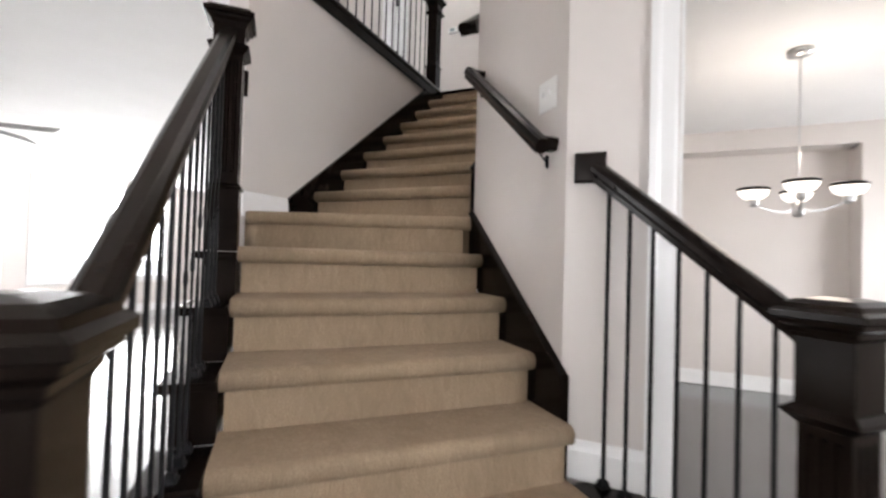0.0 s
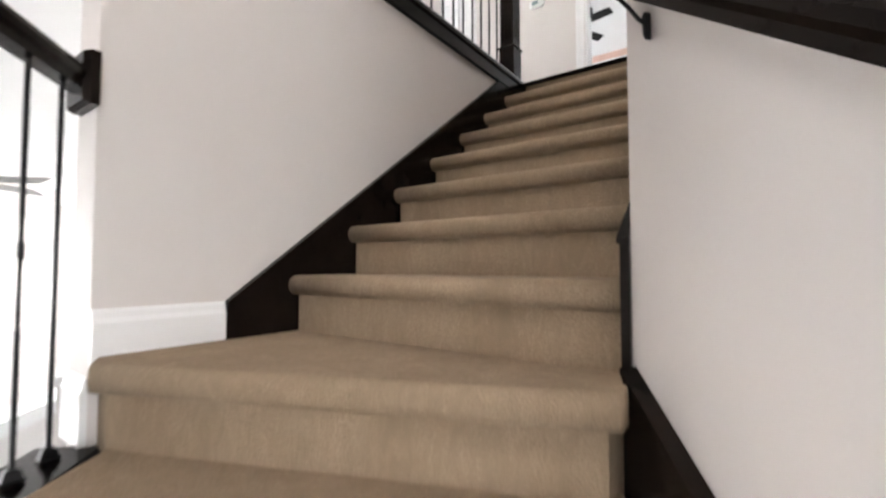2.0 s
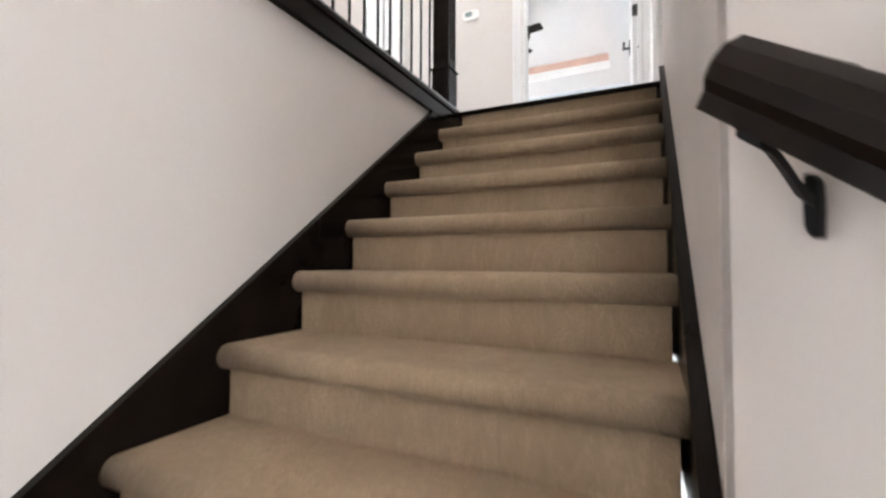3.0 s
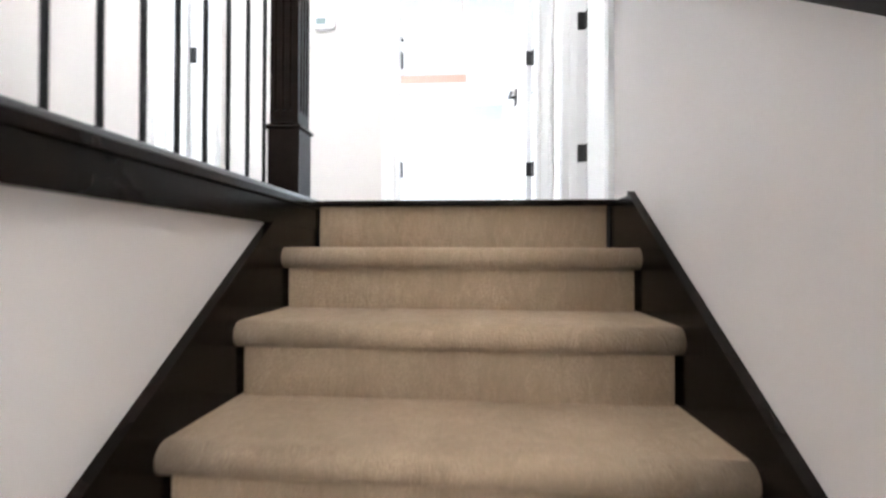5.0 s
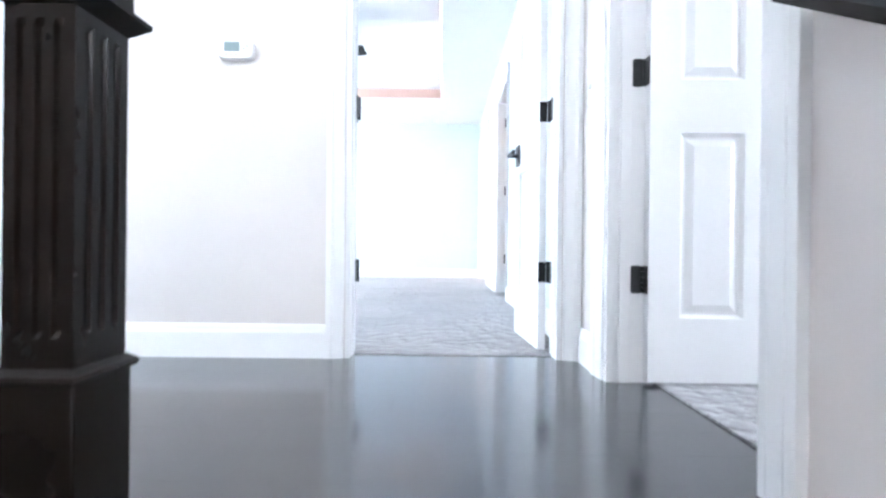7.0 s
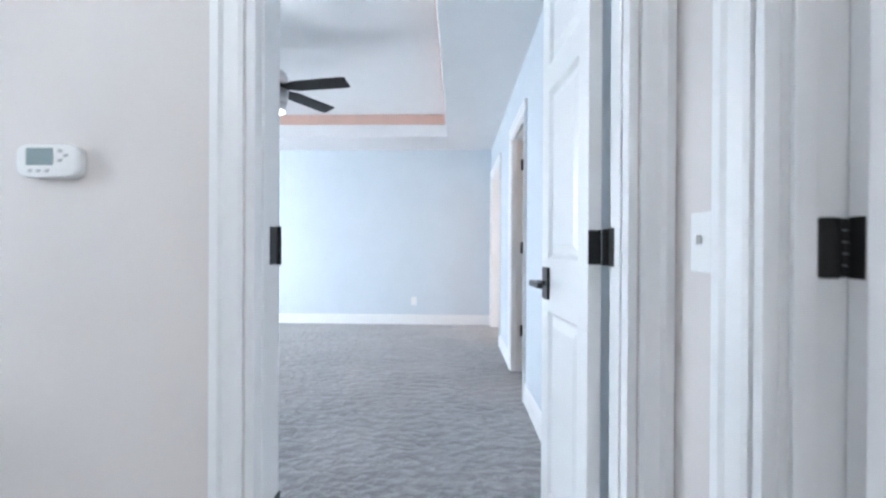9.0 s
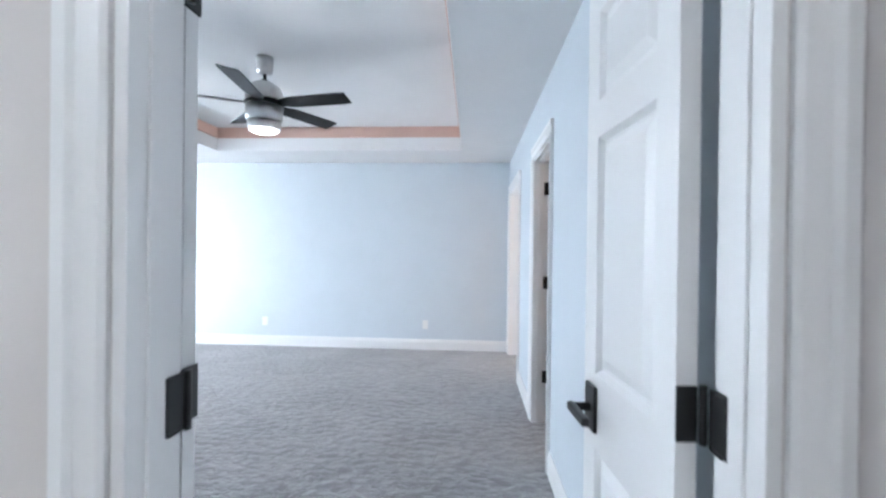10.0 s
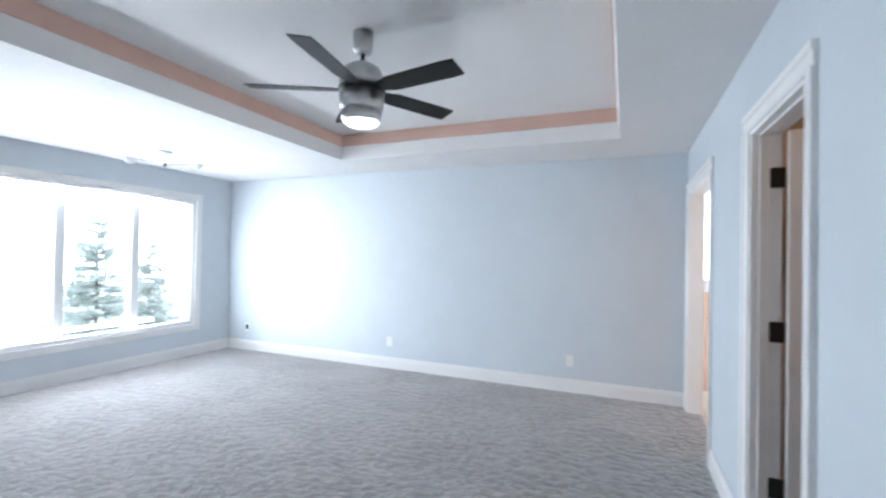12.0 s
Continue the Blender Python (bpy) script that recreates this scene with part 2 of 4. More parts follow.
structure("ceiling_great_room", box(B(), -7.92, XL - 0.14, -7.0, 3.52, CEIL_LOW, CEIL_LOW + 0.03), CEILING, "flat white ceiling", "ceiling")
structure("wall_over_foyer", box(B(), XL - 0.14, XL, -7.0, -2.4, CEIL_LOW, CEIL_UP), GREIGE, "warm grey painted wall", "wall")

bay = prism(B(), [(-6.24, -0.99), (-4.90, -2.33), (-4.98, -2.42), (-6.36, -1.03), (-7.8, -1.03), (-7.8, -0.99)], "z", LOW, CEIL_LOW)
structure("wall_great_bay", bay, GREIGE, "pale slanting wall in the living room", "wall")
bay_base = prism(B(), [(-6.24, -0.985), (-4.90, -2.325), (-4.89, -2.315), (-6.235, -0.97)], "z", LOW, LOW + 0.16)
structure("baseboard_bay", bay_base, WHITE, "white baseboard", "baseboard")
# dining room: back wall with a shallow niche
structure("wall_dining_back", wall_holes(B(), "y", 1.34, 1.62, XR + 0.14, 5.0, LOW, CEIL_LOW, [(1.6, 3.80, LOW, -0.475)]), GREIGE, "warm beige wall with a wide shallow niche", "wall")
structure("wall_dining_niche", box(B(), 1.3, 4.2, 1.62, 1.74, LOW, CEIL_LOW), GREIGE, "warm beige back of the niche", "wall")
structure("ceiling_dining", box(B(), XR + 0.14, 5.0, -2.30, 1.62, CEIL_LOW, CEIL_LOW + 0.03), CEILING, "flat white dining room ceiling", "ceiling")

# upper storey
slab("floor_side_room", XR + 0.135, 4.0, -2.30, 2.1, CEIL_LOW + 0.04, 0.006, GREYCARPET, "light grey carpet", "floor")
slab("floor_west_room", -4.5, -1.17, -2.6, 1.2, CEIL_LOW + 0.04, 0.006, GREYCARPET, "light grey carpet", "floor")
slab("floor_hall", -1.17, XR + 0.135, 0.03, 1.19, CEIL_LOW + 0.04, -0.014, GROOVE, "dark espresso hardwood hall floor", "floor")
slab("floor_gallery", -1.17, XL - 0.14, -2.6, 0.03, CEIL_LOW + 0.04, -0.014, GROOVE, "dark espresso hardwood gallery floor", "floor")
XE = 1.0615   # face of the wall pier beside the double doorway
structure("wall_hall_pier", box(B(), XE, XR, 0.8485, Y_HALL, 0.0, CEIL_UP), GREIGE, "narrow pale grey wall pier beside the doorway", "wall")
structure("wall_hall_west", wall_holes(B(), "x", -1.235, -1.085, -2.55, Y_HALL, 0, CEIL_UP, [(0.55, 1.10, 0.0, 2.05)]), GREIGE, "pale grey hall wall with a doorway", "wall")
structure("wall_gallery_end", box(B(), -1.235, XL - 0.14, -2.67, -2.55, 0, CEIL_UP), GREIGE, "pale grey wall", "wall")
structure("wall_hall_north", wall_holes(B(), "y", Y_HALL, Y_HALL + 0.055, -4.5, XR + 0.14, 0, CEIL_UP, [(0.08, 0.982, 0.0, 2.05)]), GREIGE, "pale grey hall wall with a double doorway", "wall")
structure("wall_bedroom_south", wall_holes(B(), "y", Y_HALL + 0.055, Y_BED, BX0 - 0.12, XR + 0.14, 0, 2.72, [(0.08, 0.982, 0.0, 2.05)]), BLUE, "pale blue bedroom wall with a double doorway", "wall")
structure("ceiling_hall", box(B(), -4.5, 5.0, -7.0, Y_HALL + 0.03, CEIL_UP, CEIL_UP + 0.05), CEILING, "flat white ceiling", "ceiling")
# side rooms behind the doors
structure("wall_side_room", wall_holes(B(), "x", 4.0, 4.12, -2.3, 2.1, 0, CEIL_UP, [(-0.4, 1.0, 0.6, 2.0)]), GREIGE, "pale painted wall with a window", "wall")
structure("wall_side_room_north", box(B(), XR + 0.14, 4.0, 1.0, 1.12, 0, CEIL_UP), GREIGE, "pale painted wall", "wall")
structure("wall_west_room", wall_holes(B(), "x", -4.62, -4.5, -2.6, 1.2, 0, CEIL_UP, [(-1.3, 0.1, 0.6, 2.0)]), BLUE, "pale blue wall with a window", "wall")
structure("wall_west_room_south", box(B(), -4.5, -1.235, -2.72, -2.6, 0, CEIL_UP), BLUE, "pale blue wall", "wall")

# bedroom
slab("floor_bedroom", BX0, BX1 + 0.1, 1.19, BY1, CEIL_LOW, 0.004, GREYCARPET, "plush grey carpet with footprints and swirls", "floor")
WY0, WY1, WZ0, WZ1 = 3.331, 5.655, 0.42, 2.09
structure("wall_bedroom_west", wall_holes(B(), "x", BX0 - 0.14, BX0, Y_BED, BY1 + 0.12, 0, 2.72, [(WY0, WY1, WZ0, WZ1)]), BLUE, "pale blue wall with a wide window", "wall")
structure("wall_bedroom_north", box(B(), BX0, BX1 + 0.14, BY1, BY1 + 0.12, 0, 2.72), BLUE, "pale blue painted wall", "wall")
structure("wall_bedroom_east", wall_holes(B(), "x", BX1, BX1 + 0.115, Y_BED, BY1, 0, 2.72, [(3.26, 3.96, 0.0, 2.03), (4.99, 6.08, 0.0, 2.03)]), BLUE, "pale blue wall with two doorways", "wall")
TX0, TX1, TY0, TY1, TZ = -2.40, 0.458, 2.05, 5.48, 2.71
bm = B()
box(bm, BX0, TX0, Y_BED, BY1, CEIL_UP, TZ - 0.125)
LEAN = 0.035          # the east side of the tray leans inwards towards its top
prism(bm, [(TX1, CEIL_UP), (BX1, CEIL_UP), (BX1, TZ - 0.125), (TX1 - LEAN * 0.55, TZ - 0.125)], "y", Y_BED, BY1)
box(bm, TX0, TX1, Y_BED, TY0, CEIL_UP, TZ - 0.125)
box(bm, TX0, TX1, TY1, BY1, CEIL_UP, TZ - 0.125)
box(bm, BX0, BX1, Y_BED, BY1, TZ, TZ + 0.05)
structure("ceiling_bedroom", bm, CEILING, "white tray ceiling with a recessed middle", "ceiling")
bm = B()
e = 0.006
box(bm, TX0 - 0.1, TX0 + e, TY0 - 0.1, TY1 + 0.1, TZ - 0.122, TZ - 0.004)
prism(bm, [(TX1 - e - LEAN * 0.55, TZ - 0.122), (TX1 + 0.1, TZ - 0.122), (TX1 + 0.1, TZ - 0.004), (TX1 - e - LEAN * 0.4, TZ - 0.004)], "y", TY0 - 0.1, TY1 + 0.1)
box(bm, TX0 + e, TX1 - e, TY0 - 0.1, TY0 + e, TZ - 0.122, TZ - 0.004)
box(bm, TX0 + e, TX1 - e, TY1 - e, TY1 + 0.1, TZ - 0.122, TZ - 0.004)
structure("trim_tray", bm, COPPER, "terracotta painted band round the ceiling tray", "trim")
# closet and bath behind the bedroom
slab("floor_closet", BX1 + 0.1, 3.0, 2.7, 4.7, CEIL_LOW, 0.004, GREYCARPET, "grey closet carpet", "floor")
structure("wall_closet", wall_holes(B(), "x", 2.6, 2.72, 2.7, 4.7, 0, CEIL_UP, []), TAN, "tan painted closet wall", "wall")
structure("wall_closet_south", box(B(), BX1 + 0.14, 2.6, 2.7, 2.82, 0, CEIL_UP), TAN, "tan painted closet wall", "wall")
structure("wall_closet_north", box(B(), BX1 + 0.14, 2.6, 4.58, 4.7, 0, CEIL_UP), TAN, "tan painted closet wall", "wall")
structure("ceiling_closet", box(B(), BX1 + 0.14, 3.7, 2.7, 7.0, CEIL_UP, CEIL_UP + 0.05), CEILING, "white ceiling", "ceiling")
slab("floor_bath", BX1 + 0.1, 3.6, 4.7, 7.0, CEIL_LOW, 0.006, mat("beige_tile", (0.5, 0.42, 0.34), 0.3, vary=0.1), "beige bathroom floor", "floor")
structure("wall_bath", wall_holes(B(), "x", 3.5, 3.62, 4.7, 7.0, 0, CEIL_UP, [(5.15, 6.05, 0.9, 2.0)]), TAN, "tan bathroom wall with a window", "wall")
structure("wall_bath_north", wall_holes(B(), "y", 6.9, 7.0, BX1 + 0.14, 3.5, 0, CEIL_UP, [(1.245, 2.145, 1.15, 2.30)]), TAN, "tan bathroom wall with a window", "wall")
structure("wall_bath_south", box(B(), BX1 + 0.14, 3.5, 4.7, 4.8, 0, CEIL_UP), TAN, "tan bathroom wall", "wall")


# ---- trim ----
def casing(name, axis, face, out, u0, u1, z1, floor=0.0, width=0.085, label="white painted door casing", north=None):
    """Casing round an opening u0..u1 on the wall face at `face`; out is +1 or -1, the way it stands proud. Its height is z1."""
    root = thing(name, label, "trim", kind="structure")
    prof = [(0.0, 0.0), (0.0, 0.010), (0.14 * width, 0.014), (0.59 * width, 0.016), (0.73 * width, 0.022), (width, 0.022), (width, 0.0)]

    def leg(at, way, face=face):
        bm = B()
        poly = [(at + way * p, face + out * q) for p, q in prof]
        prism(bm, [(q, p) for p, q in poly] if axis == "x" else poly, "z", floor, z1)
        part("leg", bm, WHITE, root)
    leg(u0 - 0.005, -1)
    leg(u1 + 0.005, 1, face if north is None else north)
    bm = B()
    a, b = u0 - 0.005 - width, u1 + 0.005 + width
    poly = [(face + out * q, z1 + p) for p, q in prof]
    prism(bm, poly, "y" if axis == "x" else "x", a, b)
    part("head", bm, WHITE, root)
    return root


def jamb(name, axis, a, b, u0, u1, z1, label="white painted door jamb", floor=0.0, t=0.02, stop=None):
    """Lining of an opening through a wall from a to b."""
    root = thing(name, label, "door jamb", kind="structure")
    for p, q in ((u0, u0 + t), (u1 - t, u1)):
        bm = box(B(), a, b, p, q, floor, z1) if axis == "x" else box(B(), p, q, a, b, floor, z1)
        part("side", bm, WHITE, root)
    bm = box(B(), a, b, u0 + t, u1 - t, z1 - t, z1) if axis == "x" else box(B(), u0 + t, u1 - t, a, b, z1 - t, z1)
    part("head", bm, WHITE, root)
    if stop:
        c, d, k = stop
        for p, q in ((u0 + t, u0 + t + k), (u1 - t - k, u1 - t)):
            bm = box(B(), c, d, p, q, floor, z1 - t, 0.0015) if axis == "x" else box(B(), p, q, c, d, floor, z1 - t, 0.0015)
            part("door_stop", bm, WHITE, root)
        p, q, z = u0 + t + k, u1 - t - k, z1 - t
        bm = box(B(), c, d, p, q, z - k, z, 0.0015) if axis == "x" else box(B(), p, q, c, d, z - k, z, 0.0015)
        part("door_stop", bm, WHITE, root)
    return root


def baseboard(axis, face, out, u0, u1, floor=0.0, h=0.14, t=0.016):
    prof = [(0, 0), (t, 0), (t, h - 0.035), (t * 0.72, h - 0.022), (t * 0.6, h - 0.008), (t * 0.3, h), (0, h)]
    poly = [(face + out * p, floor + z) for p, z in prof]
    return structure("baseboard", prism(B(), poly, "y" if axis == "x" else "x", u0, u1), WHITE, "white painted baseboard with a moulded top", "baseboard")


# bedroom double doorway, side doors, closet, bath, dining opening
jamb("door_frame_1", "y", Y_HALL - 0.004, Y_BED + 0.004, 0.08, 0.982, 2.05, stop=(1.165, 1.202, 0.005))
casing("door_casing_1", "y", Y_HALL, -1, 0.08, 0.982, 2.05, width=0.072)
casing("door_casing_2", "y", Y_BED, 1, 0.08, 0.982, 2.05)
jamb("door_frame_2", "x", XR - 0.004, XR + 0.144, 0.11, 0.848, 2.05, stop=(1.098, 1.134, 0.011))
part("lining", box(B(), XE - 0.004, XR - 0.0045, 0.8285, 0.8485, 0.0, 2.05), WHITE, bpy.data.objects["door_frame_2"])
casing("door_casing_3", "x", XR, -1, 0.11, 0.848, 2.05, north=XE)
jamb("door_frame_3", "x", -1.239, -1.081, 0.55, 1.10, 2.05, stop=(-1.19, -1.15, 0.011))
casing("door_casing_4", "x", -1.085, 1, 0.55, 1.10, 2.05, width=0.03)
jamb("door_frame_4", "x", BX1 - 0.004, BX1 + 0.119, 3.26, 3.96, 2.03, stop=(1.09, 1.127, 0.011))
casing("door_casing_5", "x", BX1, -1, 3.26, 3.96, 2.03)
jamb("door_frame_5", "x", BX1 - 0.004, BX1 + 0.119, 4.99, 6.08, 2.03)
casing("door_casing_6", "x", BX1, -1, 4.99, 6.08, 2.03)
casing("opening_casing", "y", -2.44, -1, 2.0, 4.2, -0.55, floor=LOW)
jamb("opening_lining", "y", -2.444, -2.296, 2.0, 4.2, -0.55, floor=LOW, t=0.01)

baseboard("y", Y_HALL, -1, -1.066, 0.003)
baseboard("x", XE, -1, 0.940, Y_HALL - 0.023)
baseboard("x", -1.085, 1, -2.5, 0.49)
baseboard("y", BY1, -1, BX0 + 0.016, BX1 - 0.016)
baseboard("x", BX0, 1, Y_BED, BY1)
baseboard("x", BX1, -1, Y_BED, 3.17)
baseboard("x", BX1, -1, 4.05, 4.90)
baseboard("y", -2.44, -1, X_CORNER + 0.02, 1.91, floor=LOW, h=0.16)
baseboard("y", -2.44, -1, X_CORNER + 0.02, 1.91, floor=-13 * RISE - 0.003, h=0.135)
baseboard("y", 1.62, -1, 1.6, 3.80, floor=LOW, h=0.16)
baseboard("y", 1.34, -1, 3.80, 5.0, floor=LOW, h=0.16)
baseboard("x", -7.8, 1, -0.95, 3.4, floor=LOW, h=0.16)
baseboard("y", 3.4, -1, -7.78, XL - 0.14, floor=LOW, h=0.16)
baseboard("x", XL, 1, -2.40, -2.077, floor=-8 * RISE, h=0.135)
baseboard("y", -2.4, -1, XL - 0.14, XL, floor=-9 * RISE, h=0.16)

# ---- stairs ----
stairs = thing("staircase", "beige carpeted staircase with espresso skirt boards", "stairs", kind="structure")


def step(outline, z, front, back=0.05):
    """One carpeted step: a rounded tread on a riser block. outline: its plan, front edge first (left to right), then the back.
    front: the unit vector that points out over the nose."""
    bm = B()
    over = Vector(front) * 0.034
    t = prism(B(), outline, "z", z - 0.066, z)
    n0, n1 = Vector(outline[0]), Vector(outline[1])
    es = []
    for e in t.edges:
        ok = [abs((Vector(v.co.xy) - n0).dot(Vector(front))) < 1e-4 for v in e.verts]
        level = abs(e.verts[0].co.z - e.verts[1].co.z) < 1e-4
        if all(ok) and level:
            es.append(e)
    bmesh.ops.bevel(t, geom=es, offset=0.031, segments=6, affect="EDGES", profile=0.5)
    me = bpy.data.meshes.new("tmp")
    t.to_mesh(me)
    t.free()
    bm.from_mesh(me)
    bpy.data.meshes.remove(me)
    side = (n1 - n0).normalized() * 0.014
    low = [n0 - over + side, n1 - over - side] + [Vector(p) for p in outline[2:]]
    prism(bm, [tuple(p) for p in low], "z", z - RISE - 0.02, z - 0.060)
    o = part("carpet_step", bm, CARPET, stairs)
    for p in o.data.polygons:
        p.use_smooth = p.area < 0.03 and abs(p.normal.z) < 0.999
    return o


def loc(a, u):
    return ((a - u) / 2 ** 0.5, (a + u) / 2 ** 0.5)


PILE = 0.022             # carpet and pad on the treads
SX0, SX1 = 0.0, 1.068
# upper flight
for k in range(1, 8):
    y = -(8 - k) * GO_UP - 0.033
    step([(SX0 - 0.004, y), (SX1 + 0.005, y), (SX1 + 0.005, y + GO_UP + 0.05), (SX0 - 0.004, y + GO_UP + 0.05)], -(8 - k) * RISE + PILE, (0, -1))
part("top_riser", box(B(), SX0 + 0.012, SX1 - 0.012, 0.006, 0.04, -RISE - 0.02, -0.012), CARPET, stairs)
# winder, then the lower flight
AL, AR, U4 = -1.672, -0.598, -2.295
w0, w1 = Vector((0.10, -2.436)), Vector((1.094, -2.010))
front = Vector((w1.y - w0.y, -(w1.x - w0.x))).normalized()
Y1 = -7 * GO_UP
step([tuple(w0), tuple(w1), (SX1 + 0.012, Y1 + 0.06), (SX0, Y1 + 0.06), (SX0, -2.385)], -8 * RISE + PILE, tuple(front))
down = Vector((1, -1)).normalized()
b0, b1 = w0 - front * 0.09, w1 - front * 0.09
step([loc(AL, U4), loc(AR, U4), tuple(b1), tuple(b0)], -9 * RISE + PILE, tuple(down))
for k in range(1, 7):
    u = U4 - k * GO_LOW
    step([loc(AL, u), loc(AR, u), loc(AR, u + GO_LOW + 0.05), loc(AL, u + GO_LOW + 0.05)], -(9 + k) * RISE + PILE, tuple(down))

# skirt boards
S_UP, S_LOW = RISE / GO_UP, RISE / GO_LOW
bm = B()
za = -1.383
prism(bm, [(-2.077, -8 * RISE - 0.05), (-2.077, za), (-0.35, -0.098), (0.04, -0.098), (0.04, -0.50), (-1.45, -8 * RISE - 0.05)], "x", XL + 0.001, 0.0)
part("skirt_board", bm, ESPRESSO, stairs, "espresso stained skirt board")
bm = B()
prism(bm, [(Y_CORNER - 0.01, -8 * RISE - 0.05), (Y_CORNER - 0.01, -1.36 + S_UP * (Y_CORNER + 2.077)), (-0.182, 0.0), (0.012, 0.0), (0.012, -0.55), (-1.35, -8 * RISE - 0.05)], "x", SX1 + 0.002, XR - 0.001)
part("skirt_board", bm, ESPRESSO, stairs)
for x0, x1, y0, z0, y1, z1 in ((XL + 0.001, 0.006, -2.077, za, -0.35, -0.098), (SX1 - 0.004, XR - 0.001, Y_CORNER - 0.01, -1.36 + S_UP * (Y_CORNER + 2.077), -0.182, 0.0)):
    part("skirt_cap", prism(B(), [(y0, z0), (y1, z1), (y1, z1 + 0.012), (y0, z0 + 0.012)], "x", x0, x1), ESPRESSO, stairs)
ua, ub = -2.93, (Y_CORNER - XR) / 2 ** 0.5
zt = -2.104
bm = prism(B(), [(ua, zt - 0.36), (ua, zt), (ub - 0.012, zt + S_LOW * (ub - 0.012 - ua)), (ub - 0.012, -9 * RISE - 0.05)], "x", AR + 0.004, AW - 0.001)
o = part("skirt_board", bm, ESPRESSO, stairs)
o.matrix_local = TURN
bm = prism(B(), [(ua, zt), (ub - 0.012, zt + S_LOW * (ub - 0.012 - ua)), (ub - 0.012, zt + 0.012 + S_LOW * (ub - 0.012 - ua)), (ua, zt + 0.012)], "x", AR - 0.002, AW - 0.001)
o = part("skirt_cap", bm, ESPRESSO, stairs)
o.matrix_local = TURN

# dark wooden tread ends under the left balustrade, and the open string below them
for k in range(0, 7):
    u = U4 - k * GO_LOW
    z = -(9 + k) * RISE
    u1 = u + GO_LOW + (0.30 if k == 0 else 0.02)
    bm = box(B(), AL - 0.16, AL - 0.003, u - 0.012, u1, z - 0.032, z - 0.003, 0.008)
    o = part("tread_end", bm, ESPRESSO, stairs, "espresso stained tread end")
    o.matrix_local = TURN
    o = part("riser_end", box(B(), AL - 0.125, AL - 0.003, u + 0.02, u1 - 0.004, z - RISE - 0.004, z - 0.032), ESPRESSO, stairs)
    o.matrix_local = TURN
    if k >= 4:
        bm = box(B(), AR + 0.003, AR + 0.265, u - 0.012, u + GO_LOW + (0.06 if k == 4 else 0.02), z - 0.032, z - 0.003, 0.008)
        o = part("tread_end", bm, ESPRESSO, stairs, "espresso stained tread end")
        o.matrix_local = TURN
        o = part("riser_end", box(B(), AR + 0.003, AR + 0.24, u + 0.02, u + GO_LOW + 0.016, z - RISE - 0.004, z - 0.032), ESPRESSO, stairs)
        o.matrix_local = TURN
bm = prism(B(), [(U4 + 0.4, -9 * RISE - RISE), (U4 - 6 * GO_LOW, LOW), (U4 + 0.4, LOW)], "x", AL - 0.11, AL - 0.004)
o = part("string_panel", bm, WHITE, stairs, "white panel under the stairs")
o.matrix_local = TURN

# landing nosing, fascia and shoe rail of the gallery
part("nosing", box(B(), SX0 - 0.02, SX1 + 0.02, -0.020, 0.03, -0.014, 0.008, 0.006), ESPRESSO, stairs, "dark wooden landing nosing")
part("fascia", box(B(), XL + 0.001, 0.004, -2.40, 0.028, -0.098, -0.001), ESPRESSO, stairs, "espresso fascia under the gallery rail")
part("fascia_bead", box(B(), XL + 0.001, 0.013, -2.40, 0.028, -0.026, -0.001, 0.004), ESPRESSO, stairs)
part("gallery_nosing", box(B(), XL - 0.15, 0.010, -2.40, 0.028, -0.012, 0.012, 0.006), FLOORWOOD, stairs, "glossy dark nosing along the gallery edge")


# ---- newels, rails, balusters ----
def newel(top=0.0, foot=0.0):
    """top: how much shorter the block under the cap is; foot: how far the plinth runs on below the tread."""
    root = thing("newel_post", "espresso stained fluted newel post with a moulded cap", "newel post", "newel posts")
    part("plinth", box(B(), -0.058, 0.058, -0.058, 0.058, -foot, 0.25, 0.003), ESPRESSO, root)
    part("plinth_cap", loft(B(), [square(0.063, 0.25), square(0.067, 0.256), square(0.064, 0.263), square(0.053, 0.272)]), ESPRESSO, root)
    bm = B()
    h, d, w = 0.052, 0.006, 0.0075
    xs = [-h]
    for c in (-0.027, 0.0, 0.027):
        xs += [c - w, c - w * 0.5, c + w * 0.5, c + w]
    xs.append(h)
    dep = [0] + [0, d, d, 0] * 3 + [0]
    ring = []
    for side in range(4):
        for p, q in list(zip(xs, dep))[:-1]:
            v = Vector((p, -h + q, 0))
            v.rotate(Euler((0, 0, side * math.pi / 2)))
            ring.append(v)
    plain = []
    for side in range(4):
        for p in xs[:-1]:
            v = Vector((p, -h, 0))
            v.rotate(Euler((0, 0, side * math.pi / 2)))
            plain.append(v)
    up = lambda r, z: [(v.x, v.y, z) for v in r]
    loft(bm, [up(plain, 0.262), up(plain, 0.315), up(ring, 0.325), up(ring, 0.765), up(plain, 0.775), up(plain, 0.80)])
    part("fluted_shaft", bm, ESPRESSO, root)
    part("collar", loft(B(), [square(0.053, 0.795), square(0.06, 0.802), square(0.076, 0.818), square(0.076, 0.826), square(0.06, 0.838)]), ESPRESSO, root)
    part("neck", box(B(), -0.058, 0.058, -0.058, 0.058, 0.836, 1.005 - top, 0.002), ESPRESSO, root)
    cap = ((0.060, 0.990), (0.066, 1.000), (0.068, 1.010), (0.080, 1.020), (0.082, 1.030), (0.092, 1.034), (0.092, 1.048), (0.080, 1.056), (0.074, 1.066), (0.055, 1.076), (0.025, 1.082), (0.01, 1.083))
    part("cap", loft(B(), [square(h, z - top) for h, z in cap]), ESPRESSO, root)
    return root


